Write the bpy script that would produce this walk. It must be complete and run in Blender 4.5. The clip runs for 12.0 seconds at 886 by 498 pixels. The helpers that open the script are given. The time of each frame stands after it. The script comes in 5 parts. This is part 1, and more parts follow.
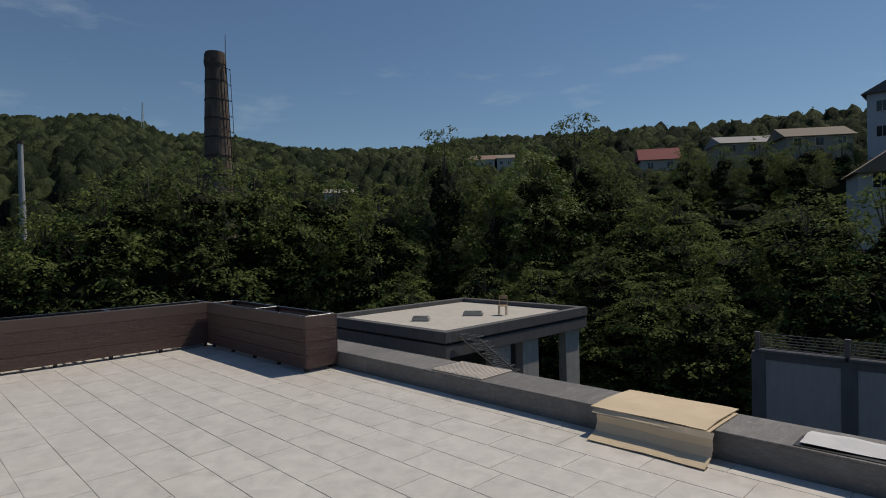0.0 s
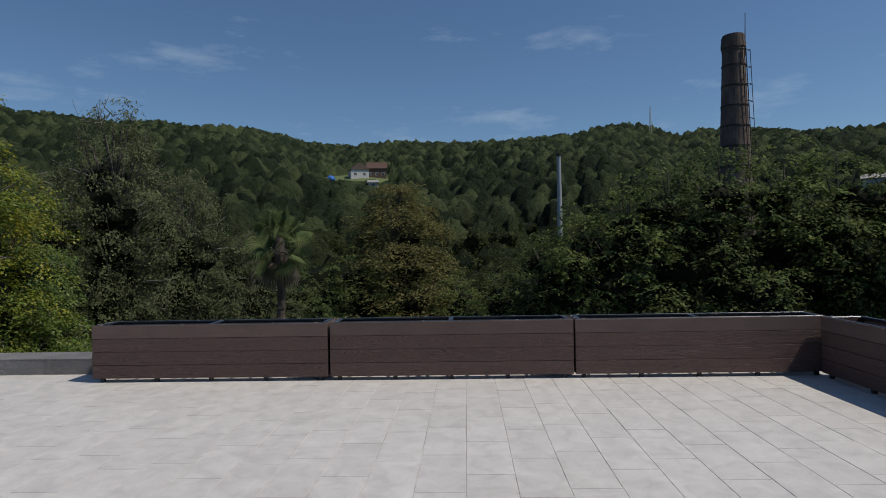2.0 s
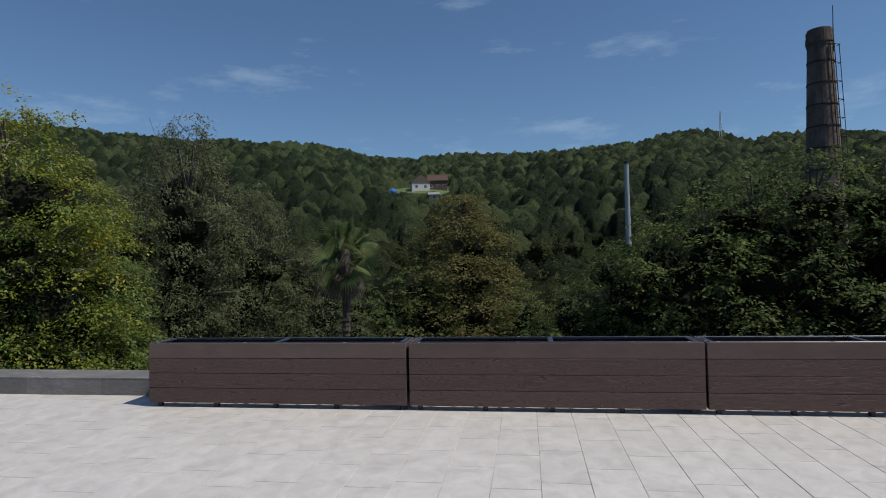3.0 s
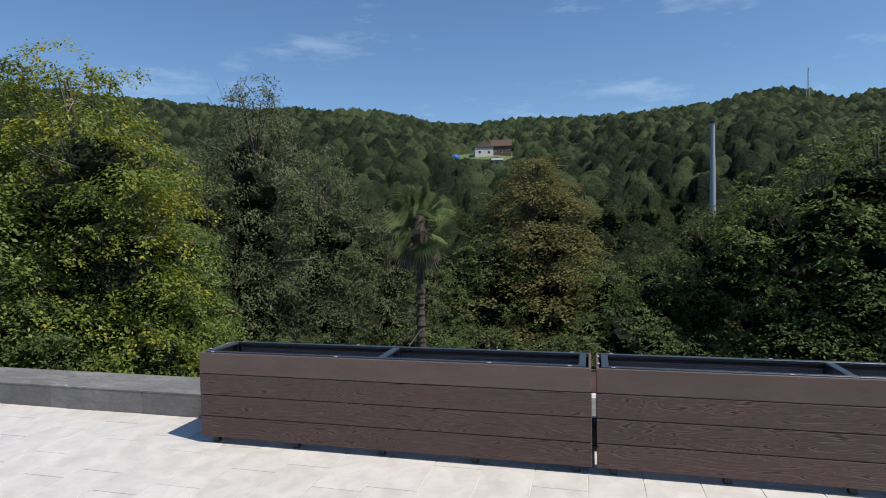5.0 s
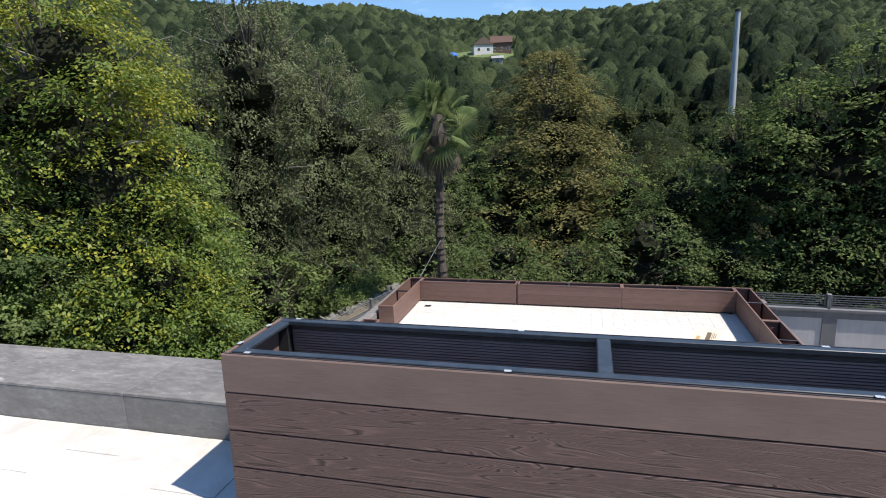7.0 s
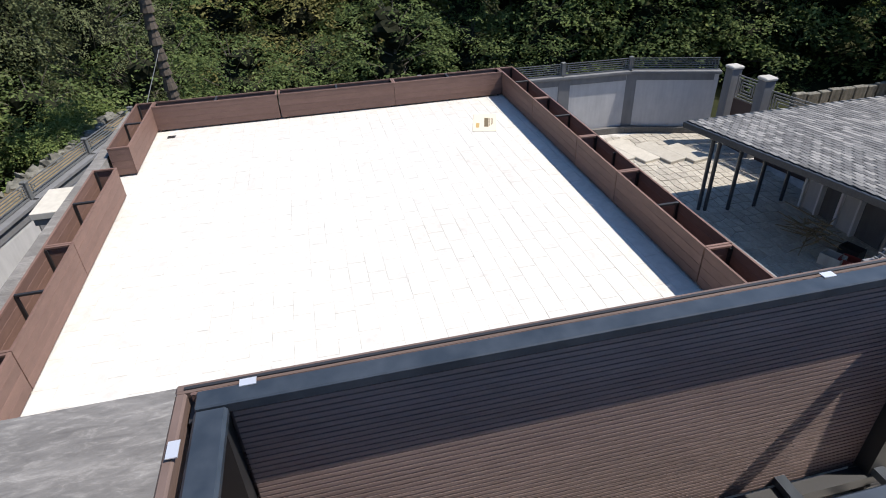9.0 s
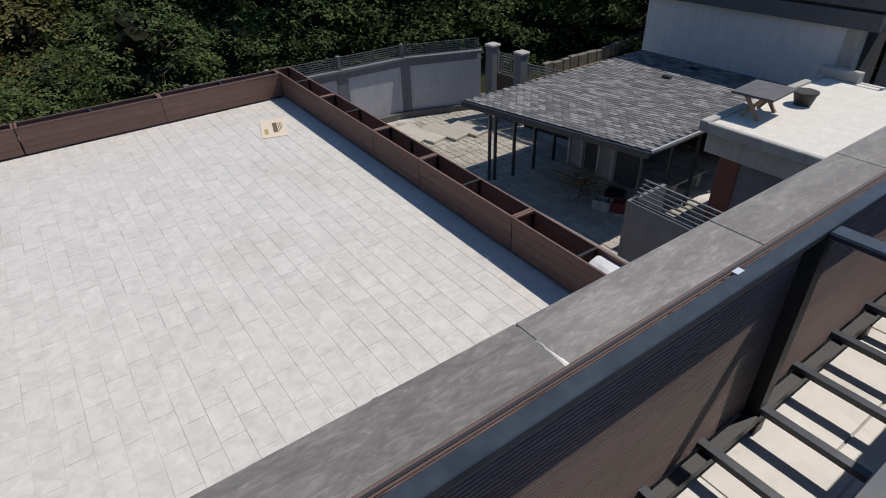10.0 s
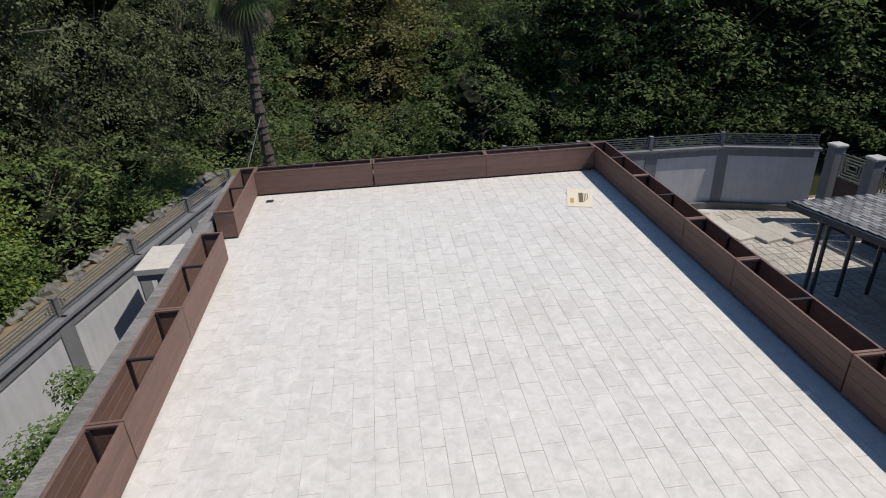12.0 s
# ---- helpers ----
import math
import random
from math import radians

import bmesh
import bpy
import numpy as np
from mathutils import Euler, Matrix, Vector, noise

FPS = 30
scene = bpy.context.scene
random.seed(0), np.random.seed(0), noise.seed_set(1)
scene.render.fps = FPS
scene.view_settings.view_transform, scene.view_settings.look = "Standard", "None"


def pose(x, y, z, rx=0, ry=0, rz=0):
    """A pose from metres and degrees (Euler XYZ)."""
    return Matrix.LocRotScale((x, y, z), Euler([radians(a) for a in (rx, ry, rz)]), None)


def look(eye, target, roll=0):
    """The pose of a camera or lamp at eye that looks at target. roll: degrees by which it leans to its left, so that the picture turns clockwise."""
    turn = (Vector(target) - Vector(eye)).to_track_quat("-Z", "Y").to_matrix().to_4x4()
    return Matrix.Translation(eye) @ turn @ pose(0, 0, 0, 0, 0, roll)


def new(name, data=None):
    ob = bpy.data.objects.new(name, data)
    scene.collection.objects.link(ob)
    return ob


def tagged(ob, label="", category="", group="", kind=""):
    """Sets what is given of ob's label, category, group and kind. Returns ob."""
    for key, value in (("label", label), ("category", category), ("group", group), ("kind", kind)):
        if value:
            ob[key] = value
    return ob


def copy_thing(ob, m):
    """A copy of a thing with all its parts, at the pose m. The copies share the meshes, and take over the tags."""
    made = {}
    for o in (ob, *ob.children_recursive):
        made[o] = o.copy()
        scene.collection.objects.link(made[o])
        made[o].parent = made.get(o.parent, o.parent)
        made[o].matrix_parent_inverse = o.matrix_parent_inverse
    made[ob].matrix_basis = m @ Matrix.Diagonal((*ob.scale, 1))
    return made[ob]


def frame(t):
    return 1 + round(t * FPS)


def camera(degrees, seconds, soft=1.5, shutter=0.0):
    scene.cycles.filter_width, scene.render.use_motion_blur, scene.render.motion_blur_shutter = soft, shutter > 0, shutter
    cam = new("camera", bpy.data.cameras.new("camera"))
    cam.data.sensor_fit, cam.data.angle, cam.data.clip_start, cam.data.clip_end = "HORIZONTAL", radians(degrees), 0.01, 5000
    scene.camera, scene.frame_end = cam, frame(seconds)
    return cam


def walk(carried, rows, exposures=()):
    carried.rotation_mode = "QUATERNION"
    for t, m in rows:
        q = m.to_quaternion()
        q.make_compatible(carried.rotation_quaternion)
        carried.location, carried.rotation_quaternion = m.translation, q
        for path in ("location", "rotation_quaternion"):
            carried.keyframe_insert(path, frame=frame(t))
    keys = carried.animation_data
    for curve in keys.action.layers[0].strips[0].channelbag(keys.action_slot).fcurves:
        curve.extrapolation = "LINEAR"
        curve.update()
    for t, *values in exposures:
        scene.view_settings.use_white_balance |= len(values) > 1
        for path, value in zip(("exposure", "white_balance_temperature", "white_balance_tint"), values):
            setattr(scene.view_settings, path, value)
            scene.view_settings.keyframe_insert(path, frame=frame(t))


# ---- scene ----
cam = camera(75.1, 12.0, soft=1.0)
PATH = [
    (0, (0.454, 0.114, 1.426), (-0.965, 1.523, 1.395), -1.3),
    (0.5, (-0.342, 0.278, 1.365), (-2.224, 0.954, 1.322), -1.4),
    (1, (-0.716, 0.134, 1.343), (-2.711, 0.275, 1.311), -1.1),
    (1.5, (-1.088, -0.015, 1.367), (-3.088, -0.011, 1.35), -1.2),
    (2, (-1.584, -0.174, 1.399), (-3.583, -0.254, 1.395), -1.1),
    (2.5, (-2.027, -0.336, 1.386), (-4.018, -0.52, 1.415), -1.5),
    (3, (-2.473, -0.551, 1.37), (-4.452, -0.838, 1.411), -1.3),
    (3.5, (-2.907, -0.77, 1.376), (-4.871, -1.147, 1.434), -1.2),
    (3.7, (-3.073, -0.868, 1.4), (-5.027, -1.29, 1.463), -1.3),
    (5.5, (-4.814, -2.005, 1.428), (-6.742, -2.521, 1.303), -1.1),
    (6, (-5.243, -2.331, 1.422), (-7.159, -2.872, 1.232), -1.4),
    (6.5, (-5.648, -2.674, 1.385), (-7.554, -3.213, 1.109), -1.4),
    (8.5, (-7.168, -3.905, 1.229), (-8.913, -3.916, 0.251), -2.0),
    (9, (-7.473, -4.018, 1.175), (-9.131, -3.669, 0.113), -2.4),
    (9.5, (-7.648, -4.021, 1.199), (-9.18, -3.359, 0.096), -2.3),
    (10, (-7.687, -4.182, 1.259), (-9.061, -3.24, 0.152), -2.0),
    (10.5, (-7.827, -4.316, 1.357), (-9.409, -3.602, 0.364), -2.3),
    (11, (-7.997, -4.415, 1.4), (-9.76, -4.161, 0.49), -2.7),
    (11.5, (-7.98, -4.722, 1.349), (-9.736, -4.916, 0.412), -2.4),
    (12, (-7.983, -4.596, 1.316), (-9.775, -4.424, 0.443), -2.7),
]
EXPOSURES = [(0.0, -0.4, 7150, 10), (1.0, -0.3, 6800, 10), (2.5, -0.15, 6550, 10), (3.5, 0.05, 6500, 10), (5.3, 0.55, 6500, 10), (6.0, 0.76, 6550, 10), (6.7, 0.93, 6500, 10), (8.5, 1.3, 6500, 10), (9.0, 1.0, 6500, 10), (9.5, 0.6, 6500, 10), (10.0, 0.2, 6500, 10), (10.5, 0.05, 6500, 10), (11.0, 0.15, 6500, 10), (11.5, 0.17, 6500, 10), (12.0, 0.38, 6500, 10)]
walk(cam, [(t, look(eye, target, roll)) for t, eye, target, roll in PATH], EXPOSURES)

# ---- world, sun ----
SUN_FROM = Vector((0.1, 0.37, 0.615)).normalized()
world = bpy.data.worlds.new("sky")
scene.world = world
world.use_nodes = True
wn = world.node_tree.nodes
wl = world.node_tree.links
sky = wn.new("ShaderNodeTexSky")
sky.sky_type, sky.sun_disc = "NISHITA", False
sky.sun_elevation = math.asin(SUN_FROM.z)
sky.sun_rotation = math.atan2(SUN_FROM.x, SUN_FROM.y)
sky.air_density, sky.dust_density, sky.ozone_density = 1.0, 0.15, 4.0
tc = wn.new("ShaderNodeTexCoord")
mp = wn.new("ShaderNodeMapping")
mp.inputs["Scale"].default_value = (2.2, 2.2, 9.0)
wl.new(tc.outputs["Generated"], mp.inputs["Vector"])
cn = wn.new("ShaderNodeTexNoise")
cn.inputs["Scale"].default_value, cn.inputs["Detail"].default_value, cn.inputs["Roughness"].default_value = 1.6, 8, 0.62
wl.new(mp.outputs[0], cn.inputs["Vector"])
cr = wn.new("ShaderNodeValToRGB")
cr.color_ramp.elements[0].position, cr.color_ramp.elements[1].position = 0.575, 0.82
cr.color_ramp.elements[0].color, cr.color_ramp.elements[1].color = (0, 0, 0, 1), (0.45, 0.45, 0.45, 1)
wl.new(cn.outputs["Fac"], cr.inputs[0])
cm = wn.new("ShaderNodeMix")
cm.data_type = "RGBA"
wl.new(cr.outputs[0], cm.inputs[0])
wl.new(sky.outputs[0], cm.inputs[6])
cm.inputs[7].default_value = (7.5, 8.0, 8.8, 1)
tint = wn.new("ShaderNodeMix")
tint.data_type, tint.blend_type = "RGBA", "MULTIPLY"
tint.inputs[0].default_value = 1.0
tint.inputs[7].default_value = (0.83, 0.955, 1.04, 1)
wl.new(cm.outputs[2], tint.inputs[6])
wl.new(tint.outputs[2], wn["Background"].inputs[0])
wn["Background"].inputs[1].default_value = 0.085
sun = new("sun", bpy.data.lights.new("sun", "SUN"))
sun.data.energy, sun.data.angle, sun.data.color = 3.6, radians(0.53), (1.0, 0.935, 0.85)
sun.matrix_world = look(SUN_FROM * 60, (0, 0, 0))


# ---- materials ----
def material(name, color, rough=0.6, metal=0.0, spec=0.5):
    m = bpy.data.materials.new(name)
    m.use_nodes = True
    b = m.node_tree.nodes["Principled BSDF"]
    b.inputs["Base Color"].default_value = (*color, 1)
    b.inputs["Roughness"].default_value = rough
    b.inputs["Metallic"].default_value = metal
    b.inputs["Specular IOR Level"].default_value = spec
    return m


class Nodes:
    """Short hand for the node tree of one material."""

    def __init__(self, m):
        self.t = m.node_tree
        self.bsdf = self.t.nodes["Principled BSDF"]
        self.coord = self.t.nodes.new("ShaderNodeTexCoord").outputs["Object"]
        self.world = self.t.nodes.new("ShaderNodeNewGeometry").outputs["Position"]

    def link(self, a, b):
        self.t.links.new(a, b)

    def mapped(self, src, scale, turn=(0, 0, 0)):
        n = self.t.nodes.new("ShaderNodeMapping")
        n.inputs["Scale"].default_value = scale
        n.inputs["Rotation"].default_value = turn
        self.link(src, n.inputs["Vector"])
        return n.outputs[0]

    def noise(self, src, scale, detail=4, rough=0.55, warp=0.0):
        n = self.t.nodes.new("ShaderNodeTexNoise")
        n.inputs["Scale"].default_value = scale
        n.inputs["Detail"].default_value = detail
        n.inputs["Roughness"].default_value = rough
        n.inputs["Distortion"].default_value = warp
        self.link(src, n.inputs["Vector"])
        return n.outputs["Fac"]

    def ramp(self, src, stops):
        n = self.t.nodes.new("ShaderNodeValToRGB")
        while len(n.color_ramp.elements) < len(stops):
            n.color_ramp.elements.new(0.5)
        for e, (p, c) in zip(n.color_ramp.elements, stops):
            e.position = p
            e.color = (*c, 1) if len(c) == 3 else c
        self.link(src, n.inputs[0])
        return n.outputs[0]

    def mix(self, fac, a, b, mode="MIX"):
        n = self.t.nodes.new("ShaderNodeMix")
        n.data_type, n.blend_type = "RGBA", mode
        for sock, v in ((n.inputs[0], fac), (n.inputs[6], a), (n.inputs[7], b)):
            if isinstance(v, (int, float)):
                sock.default_value = v
            elif isinstance(v, tuple):
                sock.default_value = (*v, 1)
            else:
                self.link(v, sock)
        return n.outputs[2]

    def math(self, op, a, b=0.0):
        n = self.t.nodes.new("ShaderNodeMath")
        n.operation = op
        for sock, v in zip(n.inputs, (a, b)):
            if isinstance(v, (int, float)):
                sock.default_value = v
            else:
                self.link(v, sock)
        return n.outputs[0]

    def bump(self, height, strength=0.3, dist=0.01):
        n = self.t.nodes.new("ShaderNodeBump")
        n.inputs["Strength"].default_value = strength
        n.inputs["Distance"].default_value = dist
        self.link(height, n.inputs["Height"])
        self.link(n.outputs[0], self.bsdf.inputs["Normal"])

    def piece(self):
        """A random value of its own for every piece, loose object or island of a joined mesh."""
        o = self.t.nodes.new("ShaderNodeObjectInfo").outputs["Random"]
        i = self.t.nodes.new("ShaderNodeNewGeometry").outputs["Random Per Island"]
        return self.math("FRACT", self.math("ADD", o, i))

    def color(self, c):
        self.link(c, self.bsdf.inputs["Base Color"])

    def rough(self, c):
        self.link(c, self.bsdf.inputs["Roughness"])


def stone_tile(name, base, dark, light):
    m = material(name, base, 0.55)
    n = Nodes(m)
    cloud = n.noise(n.world, 6.5, 7, 0.66, 0.7)
    fine = n.noise(n.world, 60, 3)
    c = n.ramp(cloud, [(0.3, dark), (0.52, base), (0.72, light)])
    tone = n.ramp(n.piece(), [(0.0, (0.96, 0.955, 0.95)), (1.0, (1.03, 1.025, 1.02))])
    c = n.mix(1.0, c, tone, "MULTIPLY")
    c = n.mix(0.12, c, n.ramp(fine, [(0.3, dark), (0.7, light)]))
    stain = n.ramp(n.noise(n.world, 0.5, 5, 0.65), [(0.55, (1, 1, 1)), (0.8, (0.9, 0.88, 0.85))])
    n.color(n.mix(1.0, c, stain, "MULTIPLY"))
    n.rough(n.ramp(cloud, [(0.3, (0.42,) * 3), (0.7, (0.62,) * 3)]))
    n.bump(fine, 0.08, 0.002)
    return m


TILE = stone_tile("light_beige_floor_tile", (0.57, 0.548, 0.512), (0.475, 0.455, 0.425), (0.645, 0.622, 0.585))
GROUT = material("grey_grout", (0.44, 0.42, 0.39), 0.9)
gn = Nodes(GROUT)
gn.color(gn.ramp(gn.noise(gn.world, 1.3, 4, 0.7), [(0.36, (0.31, 0.295, 0.27)), (0.48, (0.47, 0.45, 0.42)), (0.6, (0.6, 0.58, 0.545))]))


def grey_cladding(name, lo, mid, hi, stretch=(1, 1, 1)):
    m = material(name, mid, 0.6)
    n = Nodes(m)
    p = n.mapped(n.world, stretch)
    big = n.noise(p, 2.6, 7, 0.72, 0.8)
    small = n.noise(p, 18, 6, 0.7, 0.6)
    c = n.mix(0.55, n.ramp(big, [(0.3, lo), (0.5, mid), (0.72, hi)]), n.ramp(small, [(0.3, lo), (0.52, mid), (0.7, hi)]))
    tone = n.ramp(n.piece(), [(0.0, (0.85,) * 3), (1.0, (1.12,) * 3)])
    c = n.mix(1.0, c, tone, "MULTIPLY")
    chip = n.ramp(n.noise(n.world, 9, 3, 0.5), [(0.735, (0, 0, 0)), (0.755, (1, 1, 1))])
    n.color(n.mix(n.math("MULTIPLY", chip, 0.5), c, (0.5, 0.48, 0.45)))
    n.rough(n.ramp(small, [(0.3, (0.45,) * 3), (0.7, (0.75,) * 3)]))
    n.bump(small, 0.25, 0.004)
    return m


COPING = grey_cladding("grey_porcelain_coping", (0.1, 0.092, 0.085), (0.175, 0.165, 0.155), (0.34, 0.325, 0.305), (3.4, 1, 1))
CLADDING = grey_cladding("grey_stone_cladding", (0.10, 0.097, 0.092), (0.175, 0.168, 0.16), (0.29, 0.28, 0.27), (1, 1, 2.5))
MORTAR = material("grey_mortar", (0.2, 0.19, 0.18), 0.9)
CAULK = material("pale_caulk", (0.72, 0.7, 0.66), 0.7)


def composite(name, tint, grain):
    """Brown wood-plastic board; the grain runs along the board's own x."""
    m = material(name, tint, 0.62, spec=0.35)
    n = Nodes(m)
    o = n.t.nodes.new("ShaderNodeObjectInfo").outputs["Random"]
    shift = n.t.nodes.new("ShaderNodeVectorMath")
    shift.operation = "ADD"
    comb = n.t.nodes.new("ShaderNodeCombineXYZ")
    n.link(n.math("MULTIPLY", o, 37.0), comb.inputs[0])
    n.link(n.math("MULTIPLY", o, 11.0), comb.inputs[2])
    n.link(n.coord, shift.inputs[0])
    n.link(comb.outputs[0], shift.inputs[1])
    p = shift.outputs[0]
    dust = n.noise(n.mapped(p, (1.2, 1.2, 4)), 2.5, 5, 0.6)
    fine = n.noise(n.mapped(p, (2, 2, 60)), 6, 4, 0.6)
    c = n.ramp(dust, [(0.3, tuple(v * 0.85 for v in tint)), (0.7, tuple(v * 1.2 for v in tint))])
    c = n.mix(0.5 if grain and grain > 0.5 else 0.25, c, n.ramp(fine, [(0.35, tuple(v * 0.5 for v in tint)), (0.7, tuple(v * 1.5 for v in tint))]))
    c = n.mix(1.0, c, n.ramp(o, [(0, (0.88,) * 3), (1, (1.1,) * 3)]), "MULTIPLY")
    if grain:
        field = n.noise(n.mapped(p, (0.42, 0.42, 6.5)), 1.9, 2.2, 0.45, 0.35)
        rings = n.math("PINGPONG", n.math("MULTIPLY", field, 44.0), 1.0)
        line = n.ramp(rings, [(0.0, (1, 1, 1)), (0.08, (0.6,) * 3), (0.2, (0, 0, 0))])
        crest = n.ramp(rings, [(0.16, (0, 0, 0)), (0.3, (1, 1, 1)), (0.6, (0, 0, 0))])
        c = n.mix(n.math("MULTIPLY", crest, grain * 0.8), c, tuple(v * 1.9 for v in tint))
        c = n.mix(n.math("MULTIPLY", line, min(1.0, grain * 1.25)), c, tuple(v * 0.42 for v in tint))
        n.color(c)
        n.bump(n.math("SUBTRACT", n.math("MULTIPLY", fine, 0.3), line), 1.0 * grain, 0.006)
    else:
        n.color(c)
        n.bump(fine, 0.15, 0.002)
    return m


WPC_GRAIN = composite("brown_composite_wood_grain", (0.088, 0.055, 0.048), 0.8)
WPC_PLAIN = composite("brown_composite_plain", (0.118, 0.082, 0.07), False)
WPC_LINING = composite("brown_composite_lining", (0.25, 0.183, 0.168), False)
WPC_LOW = composite("brown_composite_weathered", (0.155, 0.092, 0.074), False)
RIM = material("anthracite_powder_coat", (0.03, 0.038, 0.05), 0.34, 0.0, 0.5)
rn = Nodes(RIM)
rn.color(rn.ramp(rn.noise(rn.world, 25, 4), [(0.35, (0.022, 0.029, 0.039)), (0.75, (0.042, 0.051, 0.064))]))
BLACK = material("black_steel", (0.018, 0.018, 0.02), 0.5)
CLIP = material("bright_steel_clip", (0.75, 0.75, 0.76), 0.35, 0.6)


def plaster(name, c0, c1, scale=2.0):
    m = material(name, c0, 0.85)
    n = Nodes(m)
    big = n.noise(n.world, scale, 6, 0.65)
    fine = n.noise(n.world, 70, 3)
    drip = n.noise(n.mapped(n.world, (3, 3, 0.35)), 2.0, 4, 0.6)
    c = n.mix(0.5, n.ramp(big, [(0.3, c0), (0.7, c1)]), n.ramp(drip, [(0.35, c0), (0.7, c1)]))
    n.color(c)
    n.bump(fine, 0.2, 0.004)
    return m


WALL_PANEL = plaster("pale_grey_render", (0.34, 0.34, 0.355), (0.45, 0.45, 0.46))
WALL_FRAME = plaster("dark_grey_render", (0.12, 0.122, 0.13), (0.17, 0.172, 0.18))
ANNEX_WHITE = plaster("white_grey_render", (0.55, 0.55, 0.56), (0.68, 0.68, 0.68))
ANNEX_DARK = plaster("charcoal_fascia", (0.075, 0.075, 0.08), (0.12, 0.12, 0.125))
ROOF_SCREED = plaster("pale_roof_screed", (0.42, 0.40, 0.36), (0.55, 0.52, 0.47), 1.2)
CONCRETE = plaster("raw_concrete", (0.30, 0.29, 0.27), (0.44, 0.43, 0.40), 3.0)


def leafy(name, dark, mid, light, patch=0.55, spark=0.34, rise=0.0):
    m = material(name, mid, 0.5, spec=0.35)
    n = Nodes(m)
    r = n.t.nodes.new("ShaderNodeNewGeometry").outputs["Random Per Island"]
    big = n.noise(n.world, patch, 3, 0.6)
    v = n.math("ADD", n.math("MULTIPLY", r, spark), n.math("MULTIPLY", big, 1.1 - spark / 2))
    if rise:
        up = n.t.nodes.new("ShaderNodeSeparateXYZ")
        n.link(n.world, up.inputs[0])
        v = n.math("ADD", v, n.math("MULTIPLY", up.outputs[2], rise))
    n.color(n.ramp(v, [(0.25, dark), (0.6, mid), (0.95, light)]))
    n.bsdf.inputs["Subsurface Weight"].default_value = 0.0
    tr = n.t.nodes.new("ShaderNodeBsdfTranslucent")
    n.link(n.ramp(v, [(0.25, dark), (0.6, mid), (0.95, light)]), tr.inputs[0])
    ms = n.t.nodes.new("ShaderNodeMixShader")
    ms.inputs[0].default_value = 0.4
    n.link(n.bsdf.outputs[0], ms.inputs[1])
    n.link(tr.outputs[0], ms.inputs[2])
    n.link(ms.outputs[0], n.t.nodes["Material Output"].inputs[0])
    return m


# near-black for the crown cores: inner shade put into the colour
CROWN_SHADE = material("inner_crown_shade", (0.016, 0.018, 0.010), 0.9, spec=0.1)
LEAF_DARK = leafy("dark_green_leaves", (0.03, 0.05, 0.02), (0.088, 0.125, 0.044), (0.2, 0.24, 0.095))
LEAF_GREEN = leafy("mid_green_leaves", (0.042, 0.068, 0.024), (0.115, 0.16, 0.052), (0.25, 0.29, 0.1))
LEAF_NEAR = leafy("fresh_green_leaves", (0.05, 0.095, 0.025), (0.125, 0.19, 0.048), (0.25, 0.31, 0.08))
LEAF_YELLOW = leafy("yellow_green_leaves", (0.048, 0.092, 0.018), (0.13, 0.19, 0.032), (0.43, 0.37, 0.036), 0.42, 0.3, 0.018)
PALE_TWIG = plaster("pale_bare_twigs", (0.16, 0.145, 0.125), (0.3, 0.28, 0.25), 6.0)
LEAF_GREY = leafy("grey_green_leaves", (0.062, 0.075, 0.04), (0.13, 0.152, 0.074), (0.22, 0.24, 0.128))
LEAF_OLIVE = leafy("olive_brown_leaves", (0.07, 0.074, 0.028), (0.15, 0.145, 0.055), (0.26, 0.235, 0.095))


def matte(m):
    m.node_tree.nodes["Principled BSDF"].inputs["Roughness"].default_value = 0.85
    m.node_tree.nodes["Principled BSDF"].inputs["Specular IOR Level"].default_value = 0.1
    return m


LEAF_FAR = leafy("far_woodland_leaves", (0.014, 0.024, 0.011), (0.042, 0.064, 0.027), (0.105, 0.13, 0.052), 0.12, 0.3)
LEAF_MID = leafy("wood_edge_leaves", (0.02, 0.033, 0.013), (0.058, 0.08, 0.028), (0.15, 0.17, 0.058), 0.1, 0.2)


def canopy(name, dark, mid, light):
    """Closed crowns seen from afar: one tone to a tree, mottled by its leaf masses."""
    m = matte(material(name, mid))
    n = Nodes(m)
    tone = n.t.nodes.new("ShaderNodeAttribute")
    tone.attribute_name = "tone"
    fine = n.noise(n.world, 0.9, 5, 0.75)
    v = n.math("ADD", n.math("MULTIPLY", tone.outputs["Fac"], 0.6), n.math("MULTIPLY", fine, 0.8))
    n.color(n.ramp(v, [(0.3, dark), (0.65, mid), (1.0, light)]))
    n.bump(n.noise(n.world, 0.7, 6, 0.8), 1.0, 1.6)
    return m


# wood-edge solid is darkened: shade between the tufts, put into its colour
CANOPY_SHADE_MID = canopy("wood_edge_canopy_shade", (0.008, 0.013, 0.006), (0.02, 0.03, 0.011), (0.05, 0.06, 0.022))
# darker than the LEAF_FAR tufts on the domes, for contrast
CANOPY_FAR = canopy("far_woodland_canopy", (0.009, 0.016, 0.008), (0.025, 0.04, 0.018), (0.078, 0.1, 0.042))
LEAF_WEED = leafy("light_green_weeds", (0.05, 0.09, 0.02), (0.11, 0.175, 0.045), (0.2, 0.27, 0.09))
for leaf in (LEAF_FAR, LEAF_MID, LEAF_DARK, LEAF_GREY, LEAF_GREEN, LEAF_OLIVE):
    matte(leaf)
BARK = plaster("grey_brown_bark", (0.06, 0.05, 0.04), (0.14, 0.12, 0.10), 6.0)
